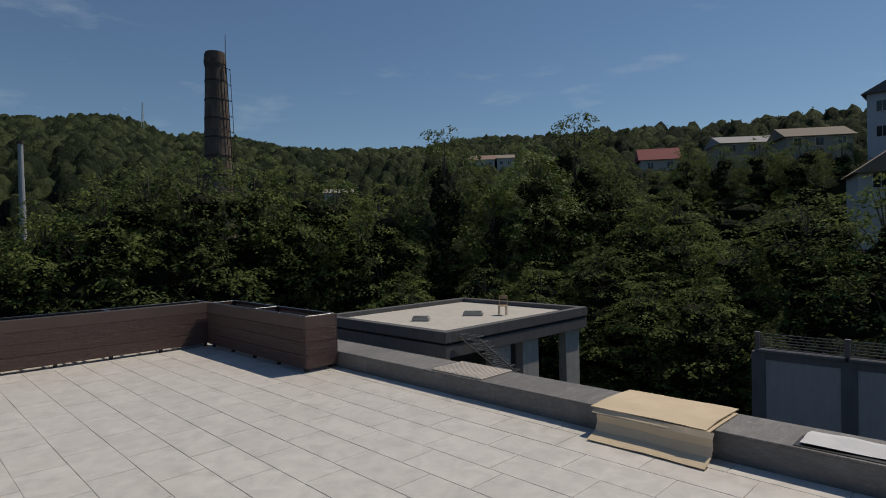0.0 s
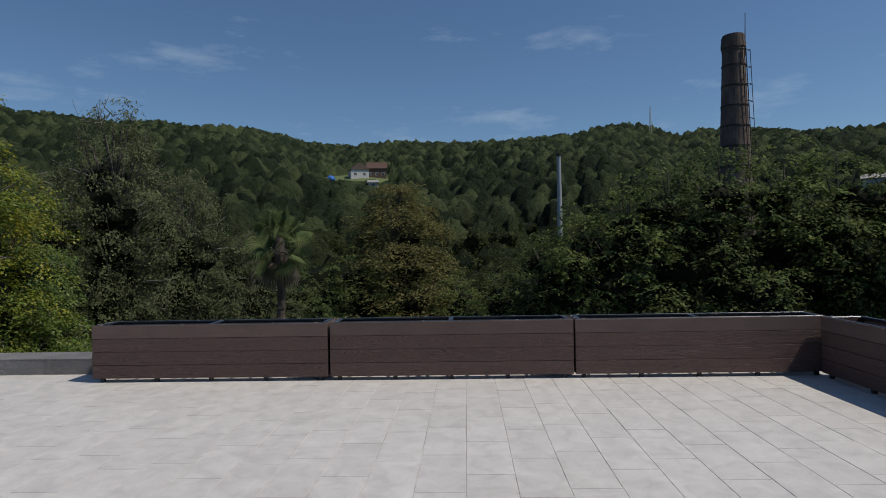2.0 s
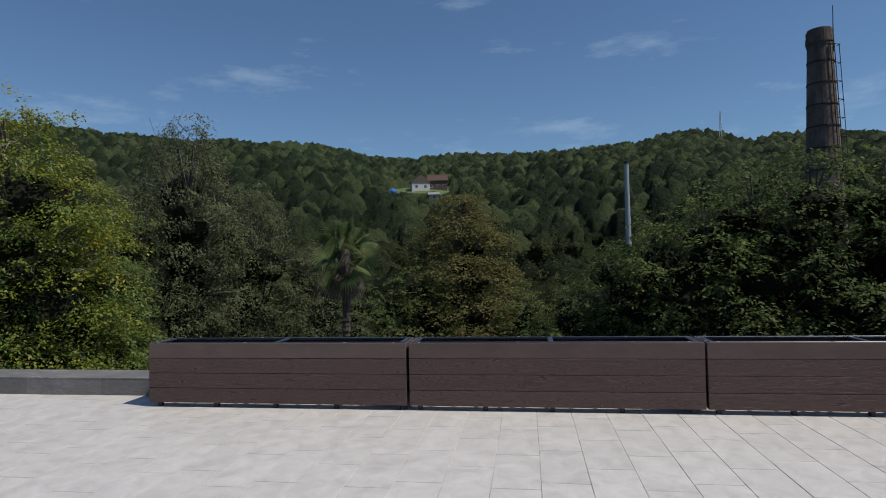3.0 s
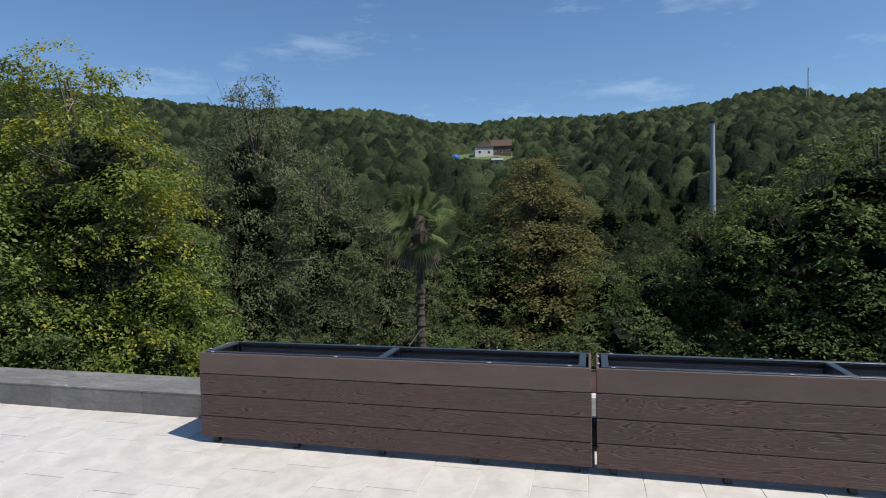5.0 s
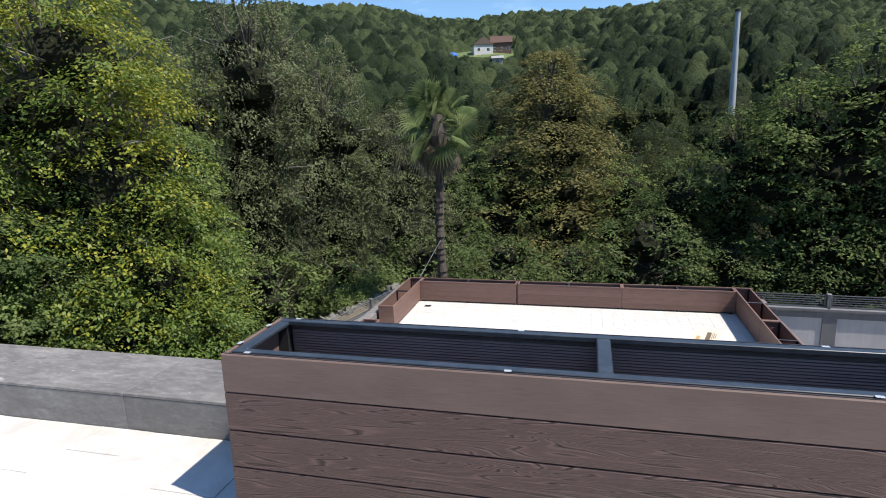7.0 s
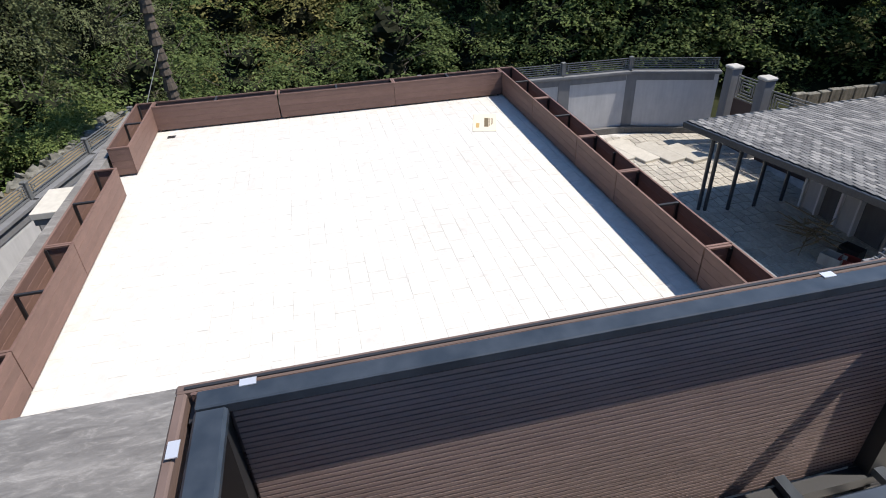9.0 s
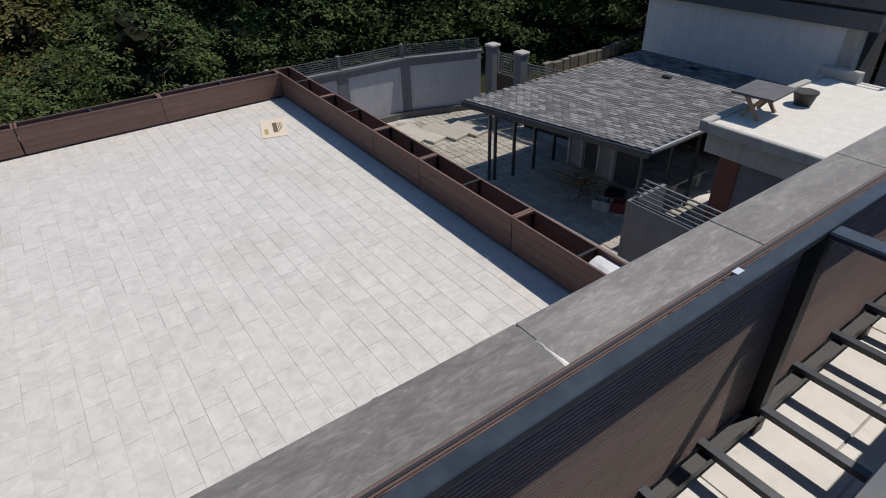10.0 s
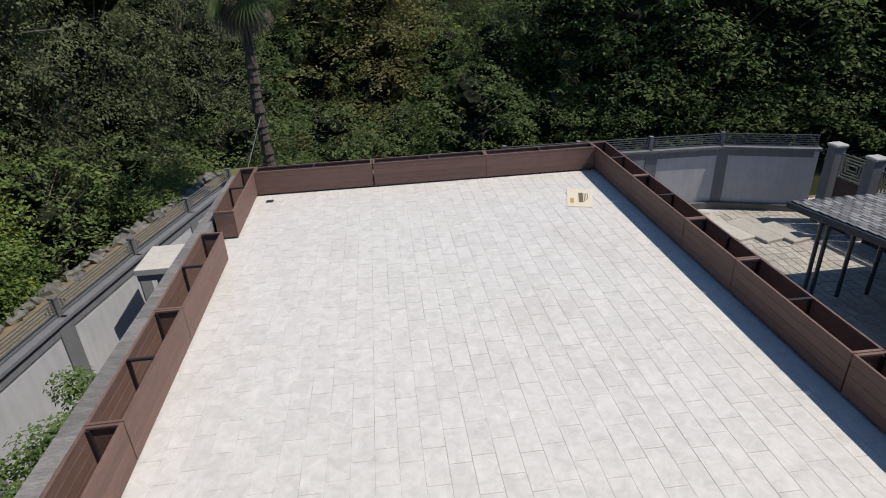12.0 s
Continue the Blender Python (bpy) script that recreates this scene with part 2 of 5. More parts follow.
EARTH = matte(plaster("leaf_litter_earth", (0.018, 0.022, 0.012), (0.042, 0.044, 0.022), 0.8))
EARTH.node_tree.nodes["Principled BSDF"].inputs["Specular IOR Level"].default_value = 0.0


# ---- mesh helpers ----
def box(bm, x0, x1, y0, y1, z0, z1, bevel=0.0):
    vs = [bm.verts.new((x, y, z)) for x in (x0, x1) for y in (y0, y1) for z in (z0, z1)]
    fs = [bm.faces.new([vs[i] for i in f]) for f in
          ((0, 1, 3, 2), (4, 6, 7, 5), (0, 4, 5, 1), (2, 3, 7, 6), (0, 2, 6, 4), (1, 5, 7, 3))]
    if bevel:
        es = {e for f in fs for e in f.edges}
        bmesh.ops.bevel(bm, geom=list(es), offset=bevel, segments=1, affect="EDGES")
    return bm


def boxes(*dims, bevel=0.0):
    bm = bmesh.new()
    for d in dims:
        box(bm, *d, bevel=bevel)
    return bm


def mesh_of(bm, name, mat):
    bmesh.ops.recalc_face_normals(bm, faces=bm.faces)
    me = bpy.data.meshes.new(name)
    bm.to_mesh(me)
    bm.free()
    me.materials.append(mat)
    return me


def part(name, bm, mat, parent, label=""):
    ob = new(name, mesh_of(bm, name, mat))
    ob.parent = parent
    if label:
        ob["label"] = label
    return ob


def piece(name, me, parent, x, y, z, rx=0, ry=0, rz=0):
    ob = new(name, me)
    ob.parent = parent
    ob.matrix_basis = pose(x, y, z, rx, ry, rz)
    return ob


def thing(name, m, label, category, group="", kind=""):
    ob = new(name)
    ob.matrix_basis = m
    return tagged(ob, label, category, group, kind)


def structure(name, bm, mat, label=""):
    return tagged(new(name, mesh_of(bm, name, mat)), label, kind="structure")


def tube(bm, a, b, ra, rb, n=6):
    a, b = Vector(a), Vector(b)
    q = (b - a).to_track_quat("Z", "Y").to_matrix()
    rings = []
    for p, r in ((a, ra), (b, rb)):
        rings.append([bm.verts.new(p + q @ Vector((r * math.cos(k * math.tau / n), r * math.sin(k * math.tau / n), 0))) for k in range(n)])
    for k in range(n):
        bm.faces.new((rings[0][k], rings[0][(k + 1) % n], rings[1][(k + 1) % n], rings[1][k]))
    bm.faces.new(rings[0][::-1])
    bm.faces.new(rings[1])


def raw_mesh(name, verts, faces, mat):
    me = bpy.data.meshes.new(name)
    me.from_pydata(verts, [], faces)
    me.update()
    me.materials.append(mat)
    return me


# ---- upper terrace ----
TOP_X0, TOP_Y1 = -8.14, 3.88
LOW_Z, GROUND = -3.5, -7.2
structure("building_body", boxes((-8.5, 9, -16, 4.25, GROUND - 1, -0.06)), WALL_FRAME, "grey rendered building under the upper terrace")
floor_up = structure("floor", boxes((TOP_X0, 8.6, -15.5, TOP_Y1, -0.059, -0.0015)), GROUT, "upper roof terrace floor of pale beige tiles")
WALL_H = 0.182


def parapet(name, along, a0, a1, inner, outer, z0, top, stones, label):
    """A low wall along x or y with a row of cladding stones on its inner face and coping slabs on top."""
    def span(p0, p1, q0, q1, h0, h1):
        return (p0, p1, min(q0, q1), max(q0, q1), h0, h1) if along == "x" else (min(q0, q1), max(q0, q1), p0, p1, h0, h1)
    sign = 1 if outer > inner else -1
    core = structure(name, boxes(span(a0, a1, inner + sign * 0.003, outer - sign * 0.003, z0 - 0.4, top - 0.003)), MORTAR, label)
    p = a0
    while p < a1 - 0.02:
        p0, p1 = p + 0.002, min(p + stones, a1) - 0.002
        part("coping_slab", boxes(span(p0, p1, inner - sign * 0.002, outer + sign * 0.012, top - 0.015, top), bevel=0.002), COPING, core)
        part("cladding_slab", boxes(span(p0, p1, inner, inner + sign * 0.013, z0, top - 0.016), bevel=0.002), CLADDING, core)
        part("outer_slab", boxes(span(p0, p1, outer - sign * 0.013, outer, z0 - 0.4, top - 0.016), bevel=0.002), CLADDING, core)
        p += stones
    return core


west = parapet("wall_west", "y", -16.071, 4.32, TOP_X0, -8.575, 0, WALL_H + 0.006, 0.91, "low grey stone-clad parapet with one caulked joint")


def caulk():
    """A ragged bead of pale caulk smeared over one joint of the coping."""
    rng = random.Random(4)
    bm = bmesh.new()
    n = 26
    rows = []
    for k in range(n + 1):
        f = k / n
        x = TOP_X0 - 0.01 - 0.35 * f
        w = 0.0025 + 0.007 * math.exp(-((f - 0.5) / 0.28) ** 2) * rng.uniform(0.5, 1.3)
        y = -3.331 + rng.uniform(-0.0015, 0.0015)
        z = WALL_H + 0.0062
        rows.append([bm.verts.new((x, y - w, z)), bm.verts.new((x, y, z + 0.0025)), bm.verts.new((x, y + w, z))])
    for r0, r1 in zip(rows, rows[1:]):
        for i in range(2):
            bm.faces.new((r0[i], r0[i + 1], r1[i + 1], r1[i]))
    part("caulk", bm, CAULK, west, "ragged pale caulk in a coping joint")


caulk()
parapet("wall_north", "x", TOP_X0, 8.6, TOP_Y1, 4.32, 0, WALL_H, 0.9, "low grey stone-clad parapet beside the terrace")
parapet("wall_east", "y", -15.7, 4.32, 8.6, 9.03, 0, WALL_H, 1.2, "low grey stone-clad parapet")
parapet("wall_south", "x", TOP_X0, 8.6, -15.5, -15.95, 0, WALL_H, 1.2, "low grey stone-clad parapet")


# ---- planters ----
def planter(L, D, H, m, label, group, boards=4, rim=RIM, face=WPC_GRAIN, top=WPC_PLAIN, foot=0.043, detail=True, mid=True):
    """A long planter trough: its front lies on y = 0, it runs along x from 0 to L and back to y = D."""
    ob = thing("planter", m, label, "planter", group)
    t = 0.016 if detail else 0.022
    hb = (H - foot) / boards
    for k in range(boards):
        z0, z1 = foot + k * hb + (0.0035 if detail else 0.0012), foot + (k + 1) * hb
        mat = top if k == boards - 1 else face
        part("front_board", boxes((0, L, 0, t, z0, z1), bevel=0.003), mat, ob)
        part("back_board", boxes((0, L, D - t, D, z0, z1), bevel=0.003), mat, ob)
        for x0, x1 in ((0.001, t), (L - t, L - 0.001)):
            part("end_board", boxes((x0, x1, t + 0.001, D - t - 0.001, z0, z1), bevel=0.003), mat, ob)
    zr0, zr1 = H - (0.014 if detail else 0.028), H + (0.004 if detail else 0.006)
    a, b = (0.0235, 0.056) if detail else (-0.004, 0.03)
    ea, eb = (0.03, 0.072) if detail else (-0.004, 0.042)
    for y0, y1 in ((a, b), (D - b, D - a)):
        part("rim_rail", boxes((ea, L - ea, y0, y1, zr0, zr1), bevel=0.002), rim, ob, "dark metal rim rail" if detail else "")
    for x0, x1 in ((ea, eb), (L - eb, L - ea)):
        part("rim_end", boxes((x0, x1, b + 0.001, D - b - 0.001, zr0, zr1 - 0.001), bevel=0.004), rim, ob)
    if mid:
        part("divider", boxes((L / 2 - 0.024, L / 2 + 0.024, b + 0.001, D - b - 0.001, zr0, zr1 - 0.001), bevel=0.004), rim if detail else BLACK, ob)
    for x in (t + 0.004, L / 2 - 0.02, L - t - 0.044):
        for y in (t + 0.004, D - t - 0.044):
            part("post", boxes((x, x + 0.04, y, y + 0.04, foot, zr0 - 0.001)), BLACK, ob)
    if detail:
        # slotted outer lip of the rim, clips, ribbed lining and the open grid underneath
        for y in (0.0175, D - 0.0225):
            part("rim_lip", boxes((0.02, L - 0.02, y, y + 0.005, H - 0.03, H - 0.001), bevel=0.0015), face, ob)
        # black strip, slightly proud of the board, paints the dark of a slot
        for y in (0.0085, D - 0.0135):
            part("slot_strip", boxes((0.012, L - 0.012, y, y + 0.005, H - 0.002, H + 0.0016)), BLACK, ob, "black strip in place of the dark slot along the rim")
        for x in (0.085, 0.99, L - 0.6, L - 0.13):
            for y in (0.006, D - 0.038):
                part("clip", boxes((x, x + 0.022, y + 0.007, y + 0.02, H + 0.0045, H + 0.006)), CLIP, ob, "bright steel clip")
        for y in (0.09, D - 0.13):
            part("clip", boxes((0.008, 0.022, y, y + 0.026, H + 0.0045, H + 0.006)), CLIP, ob, "bright steel clip")
        rows = 46
        step = (H - foot - 0.06) / rows
        for y0, y1 in ((t + 0.001, t + 0.01), (D - t - 0.01, D - t - 0.001)):
            bm = bmesh.new()
            for k in range(rows):
                z = foot + 0.02 + k * step
                box(bm, t + 0.05, L - t - 0.05, y0, y1, z, z + step * 0.7)
            part("ribbed_lining", bm, WPC_LINING, ob, "ribbed inner faces of the boards")["kind"] = "stuff"
        for y in (t + 0.02, D - t - 0.05):
            part("floor_rail", boxes((t + 0.05, L - t - 0.05, y, y + 0.03, foot, foot + 0.03)), BLACK, ob)
        n = int(L / 0.2)
        for k in range(1, n):
            x = k * L / n
            part("floor_bar", boxes((x - 0.012, x + 0.012, t + 0.01, D - t - 0.01, foot + 0.031, foot + 0.05)), RIM, ob)
    else:
        bm = boxes((t, L - t, t, D - t, 0.06, 0.075))
        part("tray", bm, BLACK, ob)
    n = 5 if detail else 3
    for k in range(n):
        x = 0.07 + k * (L - 0.18) / (n - 1)
        for y in (0.03, D - 0.07):
            part("foot", boxes((x, x + 0.04, y, y + 0.04, 0, foot + 0.002), bevel=0.003), BLACK, ob)
    return ob


def facing_east(x, y):
    """Front towards +x, running towards +y."""
    return pose(x, y, 0, 0, 0, 90)


UP = "dark brown wood-grain composite planter trough, empty, on the tiles"
PX, PH, PD, PL = -7.69, 0.62, 0.415, 2.585
first = planter(PL, PD, PH, facing_east(PX, -4.26), UP, "brown planters on the upper terrace")
for y in (-1.648, 0.957):
    copy_thing(first, facing_east(PX, y))
# the planter along the north parapet faces -y
copy_thing(first, pose(-7.655, 3.455, 0))

# ---- lower terrace ----
LX, LR, LL, SKEW = -21.72, 0.73, -7.77, 0.017
structure("lower_body", boxes((-22.6, -8.5, -8.55, 1.65, GROUND - 1, LOW_Z - 0.06)), WALL_FRAME, "grey building wing under the lower terrace")
floor_low = structure("floor_lower", boxes((-22.25, -8.5, -8.24, 1.22, LOW_Z - 0.059, LOW_Z - 0.0015)), GROUT, "lower roof terrace floor of pale tiles")
LH = 0.61
LOWLAB = "brown composite planter trough, empty, on the lower terrace"
LG = "brown planters round the lower terrace"
low = planter(2.83, 0.4, LH, pose(LX, LL + 0.003, LOW_Z, 0, 0, 90), LOWLAB, LG, rim=WPC_LOW, face=WPC_LOW, top=WPC_LOW, detail=False)


def low_planter(x, y, turn, length):
    copy_thing(low, pose(x, y, LOW_Z, 0, 0, turn) @ Matrix.Scale(length / 2.83, 4, (1, 0, 0)))


def north(x):
    """The front line of the northern row, which runs slightly askew."""
    return LR - (x - LX) * SKEW


def south(x):
    return LL + (x - LX) * SKEW


ASKEW = math.degrees(math.atan(SKEW))
low_planter(LX, -4.905, 90, 2.81)
low_planter(LX, -2.088, 90, 2.81)
for x0, x1 in ((-22.13, -19.42), (-19.4, -16.98), (-15.33, -12.9), (-12.88, -10.42)):
    low_planter(x0, north(x0), -ASKEW, x1 - x0)
planter(1.61, 0.4, LH, pose(-16.96, north(-16.96), LOW_Z, 0, 0, -ASKEW), "short brown composite planter trough, empty", LG, rim=WPC_LOW, face=WPC_LOW, top=WPC_LOW, detail=False, mid=False)
for x0, x1 in ((-22.13, -19.22), (-18.17, -15.46), (-15.44, -13.12), (-13.1, -10.6)):
    low_planter(x1, south(x1), 180 + ASKEW, x1 - x0)
low_planter(-10.8, 0.53, -90, 2.02)
low_planter(-10.8, -1.51, -90, 0.92)
parapet("wall_low_west", "y", -8.6, 1.6, -22.2, -22.55, LOW_Z, LOW_Z + 0.2, 0.9, "low grey stone parapet behind the planters")
parapet("wall_low_north", "x", -22.2, -8.6, 1.17, 1.5, LOW_Z, LOW_Z + 0.2, 0.9, "low grey stone parapet behind the planters")
parapet("wall_low_south", "x", -22.2, -8.6, -8.19, -8.42, LOW_Z, LOW_Z + 0.42, 0.6, "weathered grey stone parapet beside the planters")


# ---- terrain ----
RIDGE = [(-95, 12), (-60, 12.3), (-38, 11.95), (-33, 11.6), (-28, 12.1), (-26, 11.75), (-23, 12.05), (-20.6, 11.8), (-17.4, 11.2), (-15.3, 10.6), (-11, 10.45), (-6.4, 10.65), (3, 10.68), (7, 10.8),
         (11, 10.85), (12.8, 11.4), (15.3, 11.6), (18, 11.1), (20, 10.25), (22, 10.5), (26, 10.25), (28.6, 9.9), (30.3, 9.45), (36, 9.1), (39, 9.15), (42.6, 9.5), (49, 10.2), (60, 10.3),
         (65, 9.95), (70, 9.8), (80, 9.8), (110, 9.8)]


def ridge(az):
    for (a0, e0), (a1, e1) in zip(RIDGE, RIDGE[1:]):
        if a0 <= az <= a1:
            return e0 + (e1 - e0) * (az - a0) / (a1 - a0)
    return 8.0


def height_at(x, y):
    dx, dy = x + 4, y + 1
    r, az = math.hypot(dx, dy), math.degrees(math.atan2(dy, -dx))
    side = min(1.0, max(0.0, (az - 48) / 16)) if az < 130 else 0.0
    far = 480 - 250 * side
    top = far * math.tan(radians(ridge(az))) - 7.4
    k = min(1.0, max(0.0, (r - 45 + 10 * side) / (far - 45)))
    z = -8.5 + (top + 8.5) * k ** 1.12 + 2.5 * noise.noise((x * 0.02, y * 0.02, 0)) * min(1, k * 6)
    if r > far:
        z -= (r - far) * 0.12
    # folds of the hillside, and the knoll that carries the farmhouses
    z += 5.0 * min(1.0, max(0.0, (r - 110) / 60)) * math.sin(radians(az * 11) + r * 0.013 - 2.845) * min(1.0, max(0.0, (430 - r) / 120)) * (1 - side)
    z += 6.5 * math.exp(-((az + 10.8) / 4.5) ** 2 - ((r - 265) / 32) ** 2)
    return z if r > 36 else min(z, GROUND - 0.35)


def terrain():
    vs, fs = [], []
    radii = [0, 15, 25, 32, 38, 45, 55, 70, 90, 115, 145, 180, 220, 260, 300, 345, 390, 435, 480, 530, 600, 800, 1500, 4000]
    n = 120
    for r in radii:
        for k in range(n):
            a = k * math.tau / n
            x, y = -4 - r * math.cos(a), -1 + r * math.sin(a)
            vs.append((x, y, height_at(x, y) if r < 700 else -30))
    for i in range(len(radii) - 1):
        for k in range(n):
            p, q = i * n + k, i * n + (k + 1) % n
            fs.append((p, q, q + n, p + n))
    return raw_mesh("ground", vs, fs, EARTH)


tagged(new("ground", terrain()), "dark wooded earth rising into hills", kind="structure")


# ---- trees ----
def ball(level):
    bm = bmesh.new()
    bmesh.ops.create_icosphere(bm, subdivisions=level, radius=1)
    v = np.array([p.co[:] for p in bm.verts])
    f = np.array([[p.index for p in g.verts] for g in bm.faces])
    bm.free()
    return v, f


BALL, BALL_S = ball(2), ball(1)


def leaf_quads(p, nr, ax, size, rng):
    sd = np.cross(ax, nr)
    sd /= np.linalg.norm(sd, axis=1)[:, None] + 1e-6
    ax = np.cross(nr, sd)
    ax /= np.linalg.norm(ax, axis=1)[:, None] + 1e-6
    s = size * rng.uniform(0.55, 1.35, len(p))[:, None]
    return np.stack([p - ax * s * 0.5, p + sd * s * 0.3, p + ax * s * 0.58, p - sd * s * 0.3], axis=1)


def leaf_arrays(centres, radii, counts, size, rng, flat=0.6, droop=0.2, upward=0.9, shell=0.35):
    """Diamond leaves in flattened clumps, lying outwards and upwards; four corners a leaf."""
    vs = []
    for c, r, n in zip(centres, radii, counts):
        d = rng.normal(size=(n, 3))
        d /= np.linalg.norm(d, axis=1)[:, None]
        rad = r * rng.uniform(shell, 1.1, n) ** 0.6
        p = np.asarray(c) + d * rad[:, None] * (1, 1, flat)
        nr = d * 0.6 + rng.normal(size=(n, 3)) * 0.42
        nr[:, 2] += upward
        ax = rng.normal(size=(n, 3)) + d * 0.6
        ax[:, 2] -= droop
        vs.append(leaf_quads(p, nr, ax, size, rng))
    return np.concatenate(vs).reshape(-1, 3)


def spray_arrays(centres, outward, radii, counts, size, rng):
    """Leaves in tiered sprays: shallow drooping fans that reach outwards, with air between the tiers."""
    vs = []
    for c, o, r, n in zip(centres, outward, radii, counts):
        o = np.array((o[0], o[1], 0.0))
        o /= np.linalg.norm(o) + 1e-6
        side = np.array((-o[1], o[0], 0.0))
        fingers = rng.integers(4, 7)
        f = rng.integers(0, fingers, n)
        ang = (f / (fingers - 1) - 0.5) * 3.6 + rng.normal(size=n) * 0.16
        rho = r * 1.25 * rng.uniform(0.02, 1, n) ** 0.62
        way = np.cos(ang)[:, None] * o + np.sin(ang)[:, None] * side
        lift = rng.normal(size=fingers)[f] * 0.16 * r
        p = np.asarray(c) + way * rho[:, None]
        p[:, 2] += lift * (rho / r) + rng.normal(size=n) * 0.085 * r - 0.3 * rho * rho / r
        p += rng.normal(size=(n, 3)) * 0.06 * r
        nr = way * 0.45 + rng.normal(size=(n, 3)) * 0.38
        nr[:, 2] += 1.0
        ax = way + rng.normal(size=(n, 3)) * 0.7
        ax[:, 2] -= 0.45
        vs.append(leaf_quads(p, nr, ax, size, rng))
    return np.concatenate(vs).reshape(-1, 3)


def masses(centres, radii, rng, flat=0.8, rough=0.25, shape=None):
    """Ragged inner blobs that carry the crown's inner shade; three corners a face."""
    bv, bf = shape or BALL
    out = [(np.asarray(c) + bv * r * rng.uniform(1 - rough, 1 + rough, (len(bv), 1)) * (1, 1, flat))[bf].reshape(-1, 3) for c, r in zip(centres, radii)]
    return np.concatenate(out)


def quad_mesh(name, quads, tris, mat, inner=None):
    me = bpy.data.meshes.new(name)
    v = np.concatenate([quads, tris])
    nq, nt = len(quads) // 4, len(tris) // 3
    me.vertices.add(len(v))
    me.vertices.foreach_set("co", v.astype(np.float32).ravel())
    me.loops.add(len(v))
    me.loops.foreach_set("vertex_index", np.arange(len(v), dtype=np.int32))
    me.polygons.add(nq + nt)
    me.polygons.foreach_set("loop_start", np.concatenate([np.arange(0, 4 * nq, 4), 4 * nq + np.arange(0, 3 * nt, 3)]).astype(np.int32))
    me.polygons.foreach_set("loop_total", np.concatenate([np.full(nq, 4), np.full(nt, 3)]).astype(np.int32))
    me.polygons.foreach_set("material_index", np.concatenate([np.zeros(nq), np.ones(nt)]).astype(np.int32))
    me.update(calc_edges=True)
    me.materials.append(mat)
    me.materials.append(inner or CROWN_SHADE)
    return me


def tree(seed, H, R, mat, label, base=0.2, leaves=9000, size=0.24, cone=0.0, clumps=70, bare=0, dead=0, category="tree"):
    """A tree of height H and crown radius R: trunk, limbs to each clump, and a crown of leaves. base: where the crown begins."""
    rng = np.random.default_rng(seed)
    ob = thing("tree", pose(0, 0, 0), label, category)
    bm = bmesh.new()
    lean = rng.normal(size=2) * 0.03 * H
    pts = [Vector((lean[0] * f * f, lean[1] * f * f, H * 0.93 * f)) for f in (0, 0.15, 0.35, 0.55, 0.75, 1.0)]
    r0 = 0.022 * H
    for k in range(5):
        tube(bm, pts[k], pts[k + 1], r0 * (1 - 0.18 * k), r0 * (1 - 0.18 * (k + 1)), 7)
    centres, radii, outward = [], [], []
    bulge = [(rng.uniform(0, 6.28), rng.uniform(base, 1), rng.uniform(0.75, 1.18)) for k in range(14)]
    for k in range(clumps):
        f = base + (1 - base) * (k + rng.uniform(0, 1)) / clumps
        u = (f - base) / (1 - base)
        prof = (1 - u) ** 0.8 * 0.95 + 0.05 if cone else math.sqrt(max(0.02, 1 - (2 * u - 0.8) ** 2 / 1.5)) * (1.05 - 0.35 * u)
        a = k * 2.399 + rng.uniform(-0.5, 0.5)
        lump = min(bulge, key=lambda q: (1 - math.cos(a - q[0])) * 0.5 + 3.0 * (f - q[1]) ** 2)[2]
        d = R * prof * lump * rng.uniform(0.3, 1.0) ** 0.5
        c = np.array([math.cos(a) * d + lean[0] * f, math.sin(a) * d + lean[1] * f, H * f * 0.97 + rng.normal() * 0.02 * H])
        centres.append(c)
        outward.append((math.cos(a), math.sin(a)))
        radii.append(R * rng.uniform(0.15, 0.29) * (0.7 if u > 0.85 else 1))
        s = max(0, min(0.9, f - 0.22 * rng.uniform(0.5, 1.3)))
        start = Vector((lean[0] * s * s, lean[1] * s * s, H * 0.93 * s))
        if k % 3 == 0:
            tube(bm, start, Vector(c), r0 * 0.26, r0 * 0.05, 4)
    for k in range(bare):
        a = rng.uniform(0, 6.28)
        q = Vector((math.cos(a) * R * 0.45, math.sin(a) * R * 0.45, H * rng.uniform(0.8, 0.94)))
        s = Vector((0, 0, H * 0.6))
        tube(bm, s, q, r0 * 0.22, r0 * 0.04, 4)
        for j in range(3):
            e = q + Vector(rng.normal(size=3)) * 0.5
            tube(bm, s.lerp(q, 0.6 + 0.12 * j), e, r0 * 0.08, r0 * 0.03, 3)
    part("trunk", bm, BARK, ob)
    if dead:
        # bare pale branches that show between the sprays
        for k in range(dead):
            bm = bmesh.new()
            i = int(rng.integers(0, clumps))
            tip = Vector(centres[i]) + Vector((outward[i][0], outward[i][1], 0.1)) * radii[i] * 0.9
            root = Vector((0, 0, tip.z - rng.uniform(0.2, 1.2))).lerp(tip, 0.45)
            knee = root.lerp(tip, 0.6) + Vector(rng.normal(size=3)) * 0.15
            tube(bm, root, knee, 0.035, 0.022, 4)
            tube(bm, knee, tip, 0.022, 0.008, 4)
            for j in range(3):
                tube(bm, knee.lerp(tip, 0.25 * j), knee.lerp(tip, 0.4 + 0.3 * j) + Vector(rng.normal(size=3)) * 0.35, 0.012, 0.005, 3)
            part("bare_branch", bm, PALE_TWIG, ob, "pale leafless branch")
    w = np.array(radii) ** 2
    counts = np.maximum(30, (leaves * w / w.sum())).astype(int)
    # near-black blobs fill the crown's heart, as painted shade behind the leaves
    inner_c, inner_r = [], []
